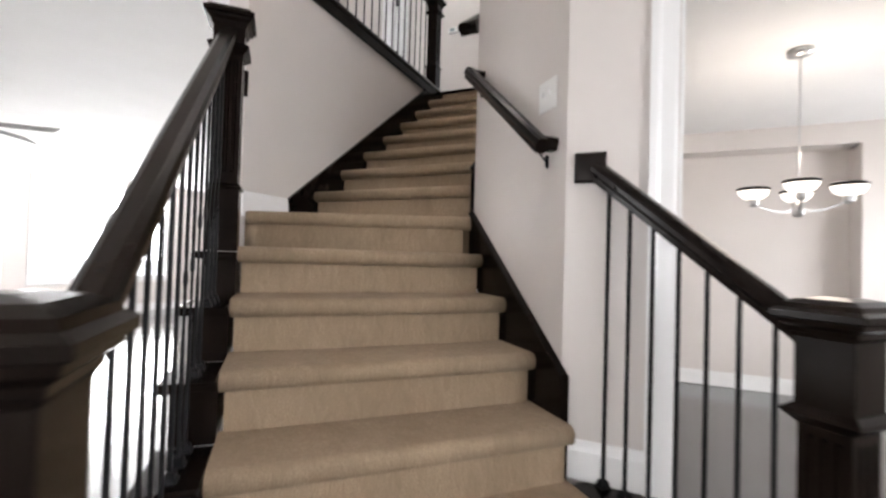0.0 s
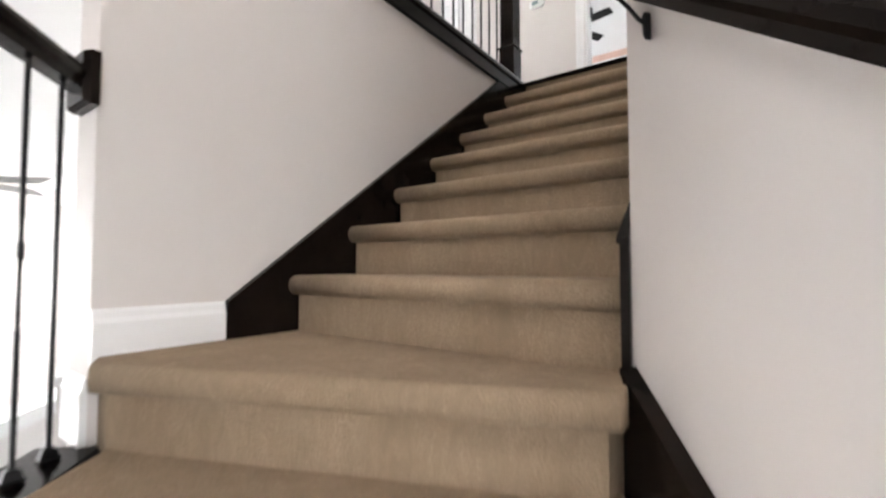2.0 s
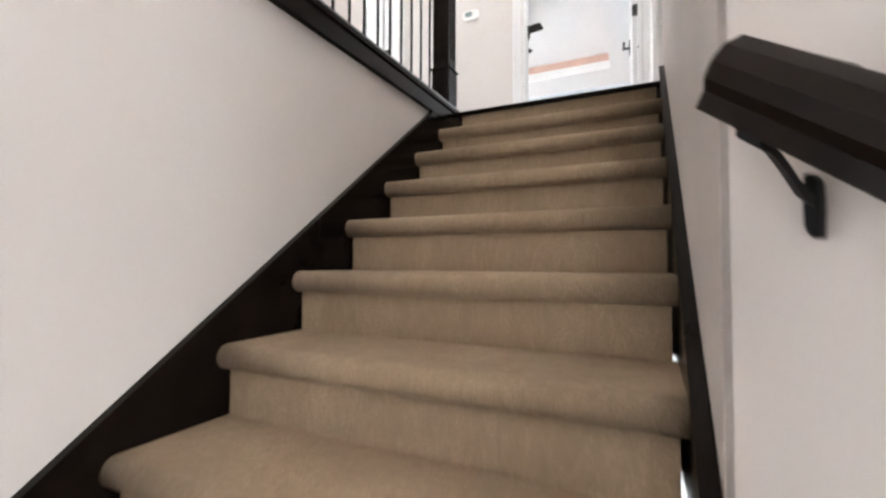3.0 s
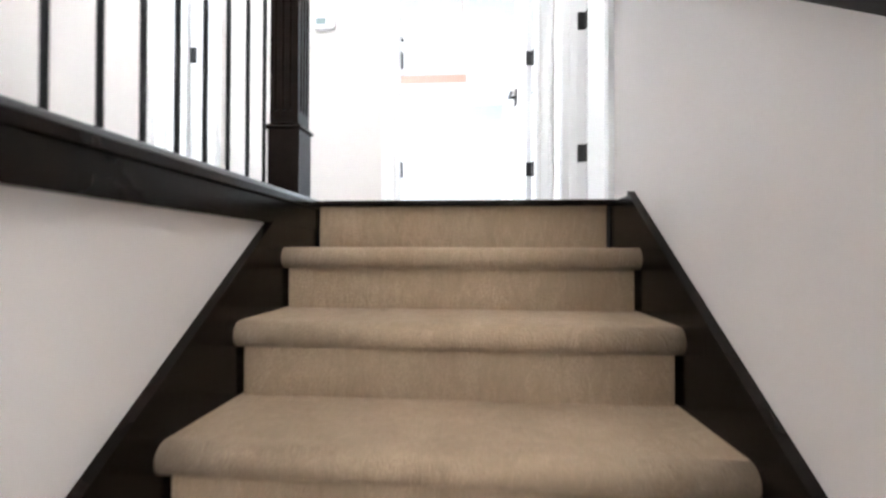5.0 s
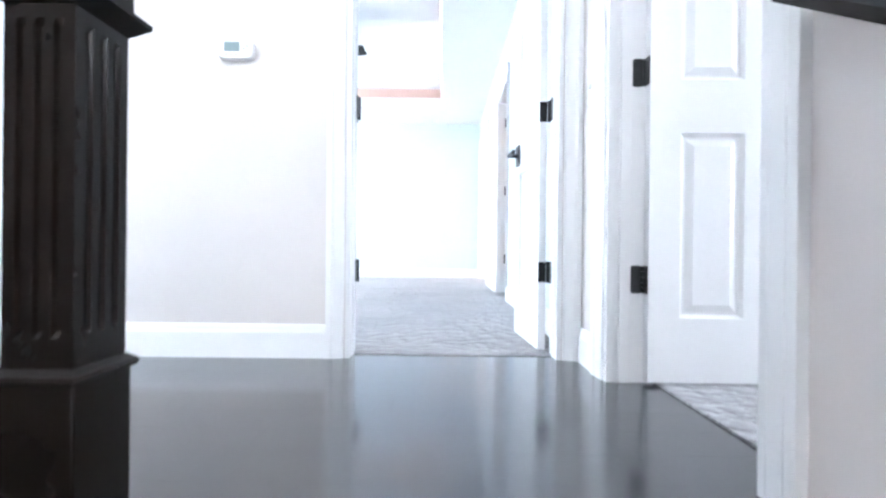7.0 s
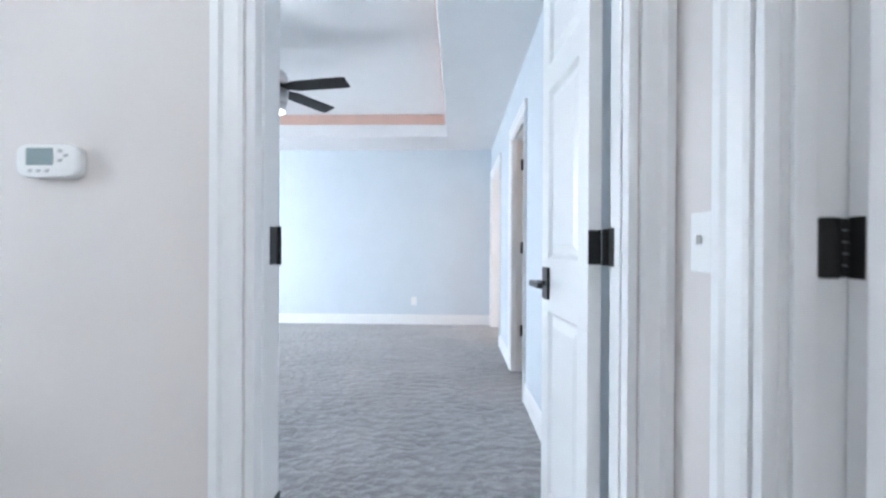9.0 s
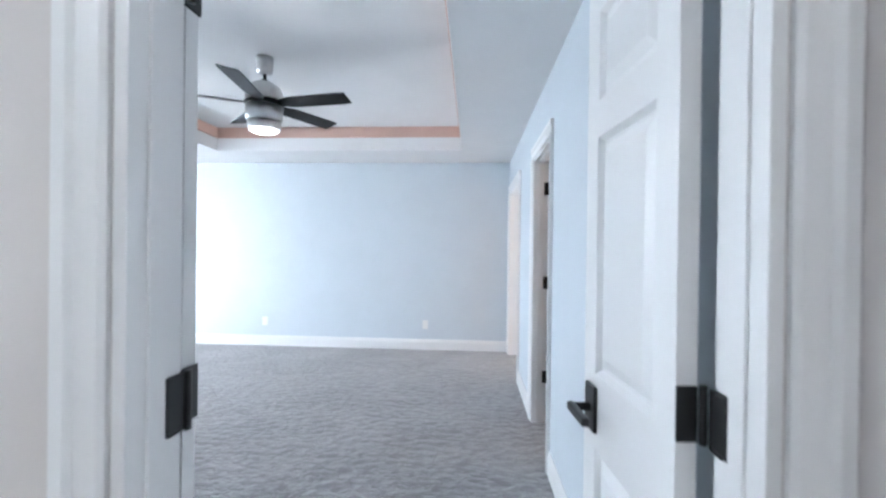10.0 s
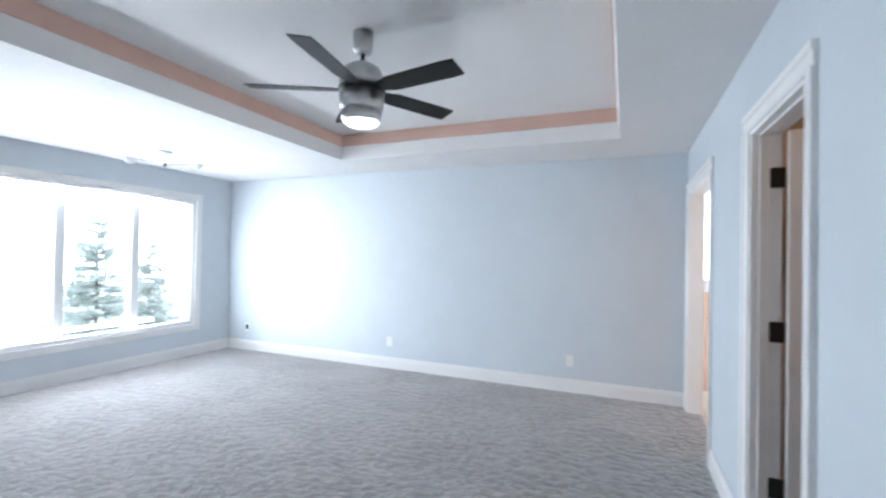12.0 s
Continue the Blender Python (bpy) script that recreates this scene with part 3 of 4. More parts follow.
def turned(a, u, z):
    return TURN @ pose(a, u, z)


A_RAIL, U_LOW, U_MID = -1.735, -3.68, -2.204
first = newel()
A_FOOT = A_RAIL - 0.03
first.matrix_world = turned(A_FOOT, U_LOW, -15 * RISE)
FOOT_R = (-0.35, -3.597)      # the railing flares out towards its foot
newel(0.0, 0.170).matrix_world = turned(*FOOT_R, -15 * RISE - 0.018)
middle = newel(0.09)
middle.matrix_world = turned(A_RAIL, U_MID, -9 * RISE)
copy_thing(middle, pose(-0.095, -0.02, 0.010))


def rail_prof(scale=1.0):
    return [(x * scale, z * scale) for x, z in ((-0.022, -0.032), (0.022, -0.032), (0.024, -0.016), (0.031, -0.006), (0.033, 0.008), (0.028, 0.022), (0.014, 0.031), (-0.014, 0.031), (-0.028, 0.022), (-0.033, 0.008), (-0.031, -0.006), (-0.024, -0.016))]


def handrail(bm, p, q, prof):
    """A moulded rail from p to q."""
    p, q = Vector(p), Vector(q)
    w = (q - p).normalized()
    side = Vector((w.y, -w.x, 0)).normalized()
    upv = side.cross(w)
    return loft(bm, [[tuple(c + side * x + upv * z) for x, z in prof] for c in (p, q)])


def baluster_bm(z0, z1, knuckle):
    """A square iron bar, some with a twisted basket in the middle."""
    bm = B()
    r = 0.0046
    ring = lambda h, z, turn: [(h * math.cos(turn + k * math.pi / 2), h * math.sin(turn + k * math.pi / 2), z) for k in range(4)]
    secs = [ring(r * 1.414, z0, math.pi / 4)]
    if knuckle:
        m = (z0 + z1) / 2 + 0.03
        q, n, k = math.pi / 4, 0.0055, 0.0080
        for c, h in ((-0.165, r * 1.414), (-0.145, n), (-0.02, n), (-0.014, k), (0.014, k), (0.02, n), (0.055, n), (0.07, r * 1.414)):
            secs.append(ring(h, m + c, q + (math.pi if -0.16 < c < -0.1 else 0.0)))
    secs.append(ring(r * 1.414, z1, math.pi / 4))
    return loft(bm, secs)


def shoe_bm():
    return loft(B(), [square(0.018, 0), square(0.018, 0.006), square(0.014, 0.012), square(0.0135, 0.02), square(0.009, 0.026)])


def balustrade(label, m):
    return thing("balustrade", label, "railing", "stair railings", m)


def baluster(root, a, u, z0, z1, knuckle=False):
    o = part("baluster", baluster_bm(z0, z1, knuckle), BLACK, root)
    o.matrix_local = pose(a, u, 0)
    s = part("shoe", shoe_bm(), BLACK, o)
    s.location = (0, 0, z0)
    return o


def zrail(u):
    return -1.94 + S_LOW * (u - U_LOW)


left = balustrade("espresso handrail on slim black iron balusters beside carpeted steps", TURN)
part("handrail", handrail(B(), (A_FOOT, U_LOW + 0.05, zrail(U_LOW + 0.05) - 0.012), (A_RAIL, U_MID - 0.05, zrail(U_MID - 0.05)), rail_prof()), ESPRESSO, left)


def tread_z(u):
    return -(9 + math.ceil((U4 - 0.012 - u) / GO_LOW)) * RISE - 0.003


for k in range(15):
    u = -2.372 - 0.0842 * k
    if u > U_LOW + 0.08:
        baluster(left, A_RAIL + (A_FOOT - A_RAIL) * (u - U_MID) / (U_LOW - U_MID), u, tread_z(u), zrail(u) - 0.03, u > -2.93)
right = balustrade("espresso handrail on slim black iron balusters ending at a wall rosette", TURN)
r0, r1 = Vector((-0.49, -2.955, zrail(-2.955))), Vector((*FOOT_R, -1.885))
part("handrail", handrail(B(), r1.lerp(r0, 0.07), r0, rail_prof()), ESPRESSO, right)
for k in range(7):
    q = r0.lerp(r1, 0.083 + 0.1225 * k)
    baluster(right, q.x, q.y, min(tread_z(q.y), -13 * RISE - 0.003), q.z - 0.03)


def rosette(m, half=0.053, thick=0.022):
    o = tagged(link("wall_rosette", loft(B(), [square(half, 0), square(half, thick * 0.55), square(half - 0.007, thick)]), ESPRESSO), "square espresso stained rosette on the wall", "rosette", "rail rosettes")
    o.matrix_world = m
    return o


rosette(pose(1.724, -2.4405, -1.363, 90, 0, 0))
rosette(pose(-0.066, -2.4005, -0.812, 90, 0, 0), 0.066, 0.034)
short = balustrade("short espresso rail on black iron balusters beside the winder", pose(0, 0, 0))
n2 = loc(A_RAIL, U_MID)
p0, p1 = Vector((*n2, -0.80)), Vector((-0.06, -2.42, -0.812))
part("handrail", handrail(B(), p0.lerp(p1, 0.12), p1, rail_prof()), ESPRESSO, short)
for f in (0.30, 0.48, 0.66, 0.86):
    q = p0.lerp(p1, f)
    baluster(short, q.x, q.y, -9 * RISE + 0.0, q.z - 0.03, f in (0.48, 0.66))
part("shoe_rail", loft(B(), [[(n2[0] + a, n2[1] + b, z), (p1.x + a, p1.y + b, z), (p1.x - a, p1.y - b, z), (n2[0] - a, n2[1] - b, z)] for a, b, z in ((0.05, 0.05, -9 * RISE - 0.03), (0.05, 0.05, -9 * RISE - 0.002))]), ESPRESSO, short)

gallery = balustrade("espresso gallery rail on slim black iron balusters above the stairs", pose(0, 0, 0))
part("handrail", handrail(B(), (-0.095, -0.07, 0.935), (-0.095, -2.40, 0.935), rail_prof()), ESPRESSO, gallery)
for k in range(22):
    baluster(gallery, -0.1, -0.208 - 0.1045 * k, 0.012, 0.905)


def wall_rail(name_label, p, q, prof, wall_dir, brackets):
    """A wall-mounted handrail from p to q with returned ends and iron brackets; wall_dir points to the wall."""
    root = thing("wall_handrail", name_label, "handrail", "wall handrails")
    part("rail", handrail(B(), p, q, prof), ESPRESSO, root)
    p, q, wd = Vector(p), Vector(q), Vector(wall_dir)
    for e, s in ((p, 1), (q, -1)):
        c = e + (q - p).normalized() * 0.03 * s
        part("rail_return", handrail(B(), c, c + wd * 0.068, [(x * 0.9, z * 0.9) for x, z in prof]), ESPRESSO, root)
    for f in brackets:
        c = p.lerp(q, f) - Vector((0, 0, 0.045))
        bm = B()
        pts = [c - wd * 0.006 + Vector((0, 0, 0.006)), c + wd * 0.012 - Vector((0, 0, 0.001)), c + wd * 0.03 - Vector((0, 0, 0.016)), c + wd * 0.048 - Vector((0, 0, 0.034)), c + wd * 0.063 - Vector((0, 0, 0.040))]
        side = (q - p).normalized()
        for a, b in zip(pts, pts[1:]):
            loft(bm, [[tuple(e + side * s + Vector((0, 0, t))) for s, t in ((-0.005, -0.005), (0.005, -0.005), (0.005, 0.005), (-0.005, 0.005))] for e in (a, b)])
        loft(bm, [[tuple(c + wd * w + side * s + Vector((0, 0, t))) for s, t in ((-0.012, -0.001), (0.012, -0.001), (0.012, 0.007), (-0.012, 0.007))] for w in (-0.009, 0.009)])
        e = pts[-1]
        arm = part("bracket", bm, BLACK, root, "black iron bracket")
        ring = [(0.0075 * math.cos(a * 0.5236), 0.017 * (1 if 0 < a < 6 else -1 if a > 6 else 0) + 0.008 * math.sin(a * 0.5236)) for a in range(12)]
        loft(pl := B(), [[tuple(e + wd * w + side * s * g + Vector((0, 0, t * g - 0.004))) for s, t in ring] for w, g in ((-0.006, 0.75), (-0.003, 1.0), (0.005, 1.0))])
        part("wall_plate", pl, BLACK, arm)
    return root


WD = Vector((1, 1, 0)).normalized()
lo = [(*loc(-0.64, u), z) for u, z in ((-2.845, -1.278), (-2.165, -0.744))]
wall_rail("espresso wall handrail on black iron brackets beside the lower steps", lo[0], lo[1], rail_prof(0.9), WD, (0.095, 0.975))
wall_rail("espresso wall handrail on black iron brackets beside the upper steps", (1.02, -1.93, -0.482), (1.02, -0.03, 0.881), rail_prof(1.05), Vector((1, 0, 0)), (0.108, 0.37, 0.865))


# ---- doors ----
def lever_set(parent, x, z, t, way):
    """Black lever with a square plate on both faces of a door; the lever points along way (+1 or -1 on the door's x)."""
    for y, s in ((0.0, 1), (-t, -1)):
        bm = B()
        box(bm, x - 0.032, x + 0.032, min(y, y + s * 0.009), max(y, y + s * 0.009), z - 0.055, z + 0.055, 0.003)
        o = part("lever_plate", bm, HINGE, parent, "black lever plate")
        bm = B()
        y2 = y + s * 0.052
        lathe(bm, [(0.010, 0.0), (0.010, 0.048)], 12)
        bmesh.ops.rotate(bm, verts=bm.verts, cent=(0, 0, 0), matrix=Matrix.Rotation(-s * math.pi / 2, 3, "X"))
        bmesh.ops.translate(bm, verts=bm.verts, vec=(x, y, z))
        a, b = (x - 0.012, x + 0.105) if way > 0 else (x - 0.105, x + 0.012)
        box(bm, a, b, y2 - 0.009, y2 + 0.009, z - 0.010, z + 0.010, 0.004)
        part("lever", bm, HINGE, o)


def hinge(parent, z, t):
    bm = B()
    box(bm, -0.003, 0.0, -0.034, 0.0, z - 0.045, z + 0.045)
    lathe(bm, [(0.0065, -0.047), (0.0065, 0.047)], 10, -0.006, -0.041, z)
    part("hinge", bm, HINGE, parent, "black butt hinge")


def jamb_hinges(root, x0, x1, y0, y1, heights):
    for z in heights:
        part("hinge", box(B(), x0, x1, y0, y1, z - 0.048, z + 0.048, 0.006), HINGE, root, "black butt hinge")


def panel_door(name, label, w, h, cols, m, lever_at=None, way=1, handle=True, hinges=True):
    """A moulded panel door; it hangs at the origin and reaches along +x, with its face at y = 0."""
    t = 0.035
    root = thing(name, label, "door", m=m, kind="structure")
    st = 0.105 if cols == 2 else 0.075
    rails = [(0.0, 0.22), (0.85, 1.03), (1.60, 1.69), (h - 0.115, h)]
    mids = [] if cols == 1 else [(w / 2 - 0.05, w / 2 + 0.05)]
    bm = B()
    box(bm, 0, st, -t, 0, 0.0, h)
    box(bm, w - st, w, -t, 0, 0.0, h)
    for a, b in rails:
        box(bm, st, w - st, -t, 0, a, b)
    for a, b in mids:
        for (_, p), (q, _) in zip(rails, rails[1:]):
            box(bm, a, b, -t, 0, p, q)
    part("frame", bm, WHITE, root)
    xs = [(st, w - st)] if cols == 1 else [(st, mids[0][0]), (mids[0][1], w - st)]
    for (_, p), (q, _) in zip(rails, rails[1:]):
        for a, b in xs:
            bm = B()
            def rect(i, y):
                return [(a + i, y, p + i), (b - i, y, p + i), (b - i, y, q - i), (a + i, y, q - i)]
            loft(bm, [rect(0.045, -t + 0.003), rect(0.020, -t + 0.012), rect(0.012, -t + 0.012), rect(0.0, -t + 0.001), rect(0.0, -0.001), rect(0.012, -0.012), rect(0.020, -0.012), rect(0.045, -0.003)])
            part("panel", bm, WHITE, root)
    if handle:
        lever_set(root, w - 0.06, 0.945, t, way)
    if hinges:
        for z in (0.348, 1.068, 1.788):
            hinge(root, z, t)
    return root


HZ = (0.36, 1.08, 1.80)
panel_door("door_1", "narrow white panelled door leaf standing open, black lever and hinges", 0.43, 2.02, 1, pose(0.914, 1.268, 0.012, 0, 0, 94.5), way=-1)
panel_door("door_2", "narrow white panelled door leaf folded back open against the wall", 0.43, 2.02, 1, pose(0.088, 1.266, 0.012, 0, 0, 180), handle=False, hinges=False)
f1 = bpy.data.objects["door_frame_1"]
jamb_hinges(f1, 0.0995, 0.1055, 1.203, 1.25, HZ)
for z in HZ:
    part("hinge", box(B(), 0.0865, 0.0925, 1.256, 1.304, z - 0.048, z + 0.048, 0.002), HINGE, f1, "black butt hinge")
    part("hinge_pin", lathe(B(), [(0.006, -0.05), (0.006, 0.05)], 10, 0.1075, 1.2525, z), HINGE, f1)
jamb_hinges(f1, 0.9585, 0.9625, 1.205, 1.25, HZ)
panel_door("door_3", "white six-panel door standing open, black hinges", 0.74, 2.02, 2, pose(1.186, 0.824, 0.012, 0, 0, -1), handle=False, hinges=False)
d3 = bpy.data.objects["door_3"]
f2 = bpy.data.objects["door_frame_2"]
jamb_hinges(f2, 1.141, 1.1765, 0.8242, 0.830, HZ)
for z in HZ:
    o = part("hinge", box(B(), -0.003, 0.0, -0.031, -0.003, z - 0.060, z + 0.036, 0.0012), HINGE, d3, "black butt hinge")
    for k in range(5):
        part("knuckle", lathe(B(), [(0.0062, -0.0085), (0.0062, 0.0085)], 10, -0.006, -0.0005, z - 0.012 + (k - 2) * 0.0185), HINGE, o)
panel_door("door_4", "white six-panel door standing open, black hinges", 0.60, 2.02, 2, pose(-1.252, 1.06, 0.012, 0, 0, 181), handle=False, hinges=False)
f3 = bpy.data.objects["door_frame_3"]
jamb_hinges(f3, -1.237, -1.195, 1.0745, 1.0805, HZ)
panel_door("door_5", "white panelled closet door standing open, black hinges", 0.68, 2.0, 2, pose(1.196, 3.935, 0.012), handle=False, hinges=False)
f4 = bpy.data.objects["door_frame_4"]
jamb_hinges(f4, 1.132, 1.192, 3.9295, 3.9405, HZ)


# ---- fittings ----
def plate(name, label, category, w, h, m, toggles=1, kind="switch"):
    """A wall plate in its own x-z plane, facing -y."""
    root = thing(name, label, category, m=m)
    part("cover", box(B(), -w / 2, w / 2, -0.007, 0.0, -h / 2, h / 2, 0.003), PLASTIC, root)
    for i in range(toggles):
        x = (i - (toggles - 1) / 2) * 0.046
        if kind == "switch":
            part("toggle", box(B(), x - 0.005, x + 0.005, -0.018, -0.006, -0.004, 0.014, 0.002), PLASTIC, root)
        elif kind == "outlet":
            for z in (0.02, -0.02):
                part("socket", box(B(), x - 0.017, x + 0.017, -0.0095, -0.006, z - 0.014, z + 0.014, 0.003), PLASTIC, root)
    return root


GREYKEY = mat("grey_keys", (0.42, 0.43, 0.44), 0.5)


def thermostat():
    root = thing("thermostat", "white wall thermostat with a grey display", "thermostat", m=pose(-0.3745, Y_HALL, 1.2735))
    ring = []
    for k in range(40):
        c, s = math.cos(k * math.pi / 20), math.sin(k * math.pi / 20)
        ring.append((math.copysign(abs(c) ** 0.42, c), math.copysign(abs(s) ** 0.5, s)))
    part("body", loft(B(), [[(x * 0.0745 * g, y, z * 0.0405 * g) for x, z in ring] for y, g in ((0.0, 0.95), (-0.016, 0.985), (-0.022, 1.0), (-0.027, 0.97), (-0.029, 0.9))]), PLASTIC, root)
    part("display", box(B(), -0.048, 0.016, -0.0305, -0.02, -0.011, 0.029, 0.002), LCD, root, "pale grey green display")
    for x, z in ((0.033, 0.022), (0.046, 0.011), (0.033, 0.0), (-0.038, -0.024), (-0.018, -0.024), (0.002, -0.024)):
        part("button", box(B(), x - 0.005, x + 0.005, -0.0310, -0.02, z - 0.0035, z + 0.0035, 0.001), GREYKEY, root, "grey button")


thermostat()
plate("light_switch", "white toggle switch plate on the hall wall", "light switch", 0.075, 0.12, pose(XE, 1.0, 1.09, 0, 0, -90))
plate("light_switch", "white double switch plate on the stair wall", "light switch", 0.115, 0.12, pose(*loc(AW, -2.765), -1.055, 0, 0, -45), 2)
plate("light_switch", "white triple toggle switch plate on the pale blue wall", "light switch", 0.165, 0.115, pose(BX1, 2.127, 1.075, 0, 0, -90), 3)
for x in (-0.01, -2.165):
    plate("power_outlet", "white power outlet low on the pale blue wall", "outlet", 0.072, 0.115, pose(x, BY1, 0.33), 1, "outlet")
o3 = plate("power_outlet", "white data outlet with a dark jack", "outlet", 0.072, 0.115, pose(-4.50, BY1, 0.33), 0)
part("jack", box(B(), -0.012, 0.03, -0.012, -0.006, -0.03, 0.03), DARK, o3, "dark jack")
kp = thing("alarm_keypad", "white alarm keypad with a grey screen", "keypad", m=pose(BX1, 2.125, 1.44, 0, 0, -90))
part("body", box(B(), -0.077, 0.077, -0.028, 0.0, -0.055, 0.055, 0.006), PLASTIC, kp)
part("screen", box(B(), -0.062, 0.018, -0.030, -0.02, -0.028, 0.035, 0.001), mat("grey_screen", (0.2, 0.24, 0.28), 0.2), kp, "grey screen")


def wide_window(name, m, w, h, panes, label):
    """A wide window of fixed panes; in its own x-z plane, w wide from x = 0, its inner face to -y."""
    root = thing(name, label, "window", m=m, kind="structure")
    d = 0.10
    fr = 0.05
    bm = B()
    box(bm, 0, w, 0.0, d, 0, fr)
    box(bm, 0, w, 0.0, d, h - fr, h)
    box(bm, 0, fr, 0.0, d, fr, h - fr)
    box(bm, w - fr, w, 0.0, d, fr, h - fr)
    part("window_frame", bm, WHITE, root)
    step_x = (w - fr) / panes
    for i in range(1, panes):
        part("mullion", box(B(), i * step_x - 0.02, i * step_x + fr + 0.02, 0.0, d, fr, h - fr), WHITE, root)
    for i in range(panes):
        g = part("pane", box(B(), i * step_x + fr * 0.5, (i + 1) * step_x + fr * 0.5, 0.05, 0.056, fr * 0.5, h - fr * 0.5), GLASS, root, "clear glass pane")
        g.visible_shadow = False
    c = 0.08
    for n, bb in (("window_casing", (-c, 0, -0.02, 0.0, -c, h + c)), ("window_casing", (w, w + c, -0.02, 0.0, -c, h + c)), ("window_casing", (0, w, -0.02, 0.0, h, h + c)), ("window_sill", (-0.001, w + 0.001, -0.03, 0.0, -c, 0.0))):
        part(n, box(B(), *bb, 0.003), WHITE, root)
    return root


wide_window("window_1", pose(BX0, WY0, WZ0, 0, 0, 90), WY1 - WY0, WZ1 - WZ0, 3, "wide white window of tall fixed panes")
wide_window("window_2", pose(-7.8, 0.0, -2.3, 0, 0, 90), 2.4, 1.8, 2, "large white window in the bright living room")
wide_window("window_3", pose(-7.8, -6.1, -2.5, 0, 0, 90), 2.2, 1.8, 2, "large white window in the bright living room")
wide_window("window_4", pose(-4.5, 3.4, -2.5), 2.6, 1.8, 2, "large white window in the bright living room")
# Foyer and dining room windows are unseen, added to go with their lamps.
wide_window("added_window_6", pose(0.6, -7.0, LOW + 0.9, 0, 0, 0) @ pose(1.8, 0, 0, 0, 0, 180), 1.8, -0.7 - LOW - 0.9, 2, "added white foyer window, out of view")
wide_window("added_window_7", pose(5.0, -3.9, -2.2, 0, 0, -90), 2.0, 2.4, 2, "added tall white foyer window, out of view")
wide_window("added_window_8", pose(5.0, 0.8, -2.4, 0, 0, -90), 1.6, 1.6, 2, "added white dining room window, out of view")
wide_window("window_9", pose(4.0, 1.0, 0.6, 0, 0, -90), 1.4, 1.4, 2, "white bedroom window")
wide_window("window_10", pose(-4.5, -1.3, 0.6, 0, 0, 90), 1.4, 1.4, 2, "white bedroom window")
wide_window("window_11", pose(1.245, 6.9, 1.15), 0.9, 1.15, 1, "white bathroom window")
wide_window("window_5", pose(3.5, 6.05, 0.9, 0, 0, -90), 0.9, 1.1, 1, "white bathroom window")


def ceiling_fan(label, m, blade_m, steel, start, arm=0.6, pitch=0.20):
    root = thing("ceiling_fan", label, "ceiling fan", m=m)
    part("canopy", lathe(B(), [(0.03, -0.125), (0.05, -0.118), (0.056, -0.10), (0.059, -0.05), (0.058, -0.002)], 24), steel, root, smooth=True)
    part("downrod", lathe(B(), [(0.012, -0.19), (0.012, -0.11)], 12), HINGE, root)
    part("collar", lathe(B(), [(0.05, -0.192), (0.035, -0.175), (0.016, -0.165)], 16), HINGE, root)
    part("motor_housing", lathe(B(), [(0.128, -0.325), (0.132, -0.30), (0.130, -0.26), (0.112, -0.22), (0.075, -0.195), (0.05, -0.186)], 32), steel, root, "brushed steel motor housing", smooth=True)
    part("blade_ring", lathe(B(), [(0.128, -0.358), (0.137, -0.352), (0.137, -0.332), (0.128, -0.326)], 32), HINGE, root, "black blade ring")
    part("lower_housing", lathe(B(), [(0.118, -0.465), (0.126, -0.455), (0.131, -0.36)], 32), steel, root, smooth=True)
    part("lamp_ring", lathe(B(), [(0.108, -0.530), (0.115, -0.520), (0.117, -0.47), (0.105, -0.466)], 32), steel, root, smooth=True)
    part("lamp_glass", lathe(B(), [(0.03, -0.553), (0.08, -0.546), (0.106, -0.528)], 32), FROST, root, "glowing frosted glass lamp", smooth=True)
    for k in range(5):
        bm = B()
        ring = []
        for r, hw in ((0.10, 0.03), (0.16, 0.045), (0.22, 0.062), (0.60 * arm / 0.6, 0.068), (0.66 * arm / 0.6, 0.062)):
            dz = hw * pitch
            ring.append([(r, -hw, -0.345 - dz), (r, hw, -0.345 + dz), (r, hw, -0.338 + dz), (r, -hw, -0.338 - dz)])
        loft(bm, ring)
        o = part("blade", bm, blade_m, root, "matt black blade")
        o.rotation_euler = (0, 0, start + k * 2 * math.pi / 5)
    return root


ceiling_fan("brushed steel ceiling fan with black blades and a lit lamp", pose(-0.935, 3.64, TZ), BLACK, STEEL, radians(-10), pitch=-0.22)
bulb(-0.935, 3.64, TZ - 0.62, 10, (1, 0.94, 0.86))
ceiling_fan("pale ceiling fan in the bright living room", pose(-3.55, -2.30, CEIL_LOW), mat("grey_fan_blade", (0.3, 0.29, 0.28), 0.5), STEEL, radians(45), pitch=0.5)


def arm_light(m):
    """A round base with a short stem and two arms, each carrying a small white shade."""
    root = thing("ceiling_light", "small steel ceiling light with two white shades", "ceiling light", m=m)
    part("base", lathe(B(), [(0.045, -0.028), (0.066, -0.020), (0.07, 0.0)], 24), STEEL, root, smooth=True)
    part("stem", lathe(B(), [(0.008, -0.135), (0.008, -0.02)], 10), STEEL, root)
    part("finial", lathe(B(), [(0.004, -0.165), (0.016, -0.150), (0.018, -0.135), (0.008, -0.122)], 14), HINGE, root, "dark finial", smooth=True)
    for a in (4.03, 0.89):
        c, s = math.cos(a), math.sin(a)
        bm = handrail(B(), (c * 0.006, s * 0.006, -0.130), (c * 0.30, s * 0.30, -0.105), [(-0.004, -0.004), (0.004, -0.004), (0.004, 0.004), (-0.004, 0.004)])
        arm = part("arm", bm, STEEL, root)
        part("shade", lathe(B(), [(0.012, -0.165), (0.042, -0.150), (0.058, -0.120), (0.060, -0.100)], 20, c * 0.30, s * 0.30), PLASTIC, arm, "white shade", smooth=True)


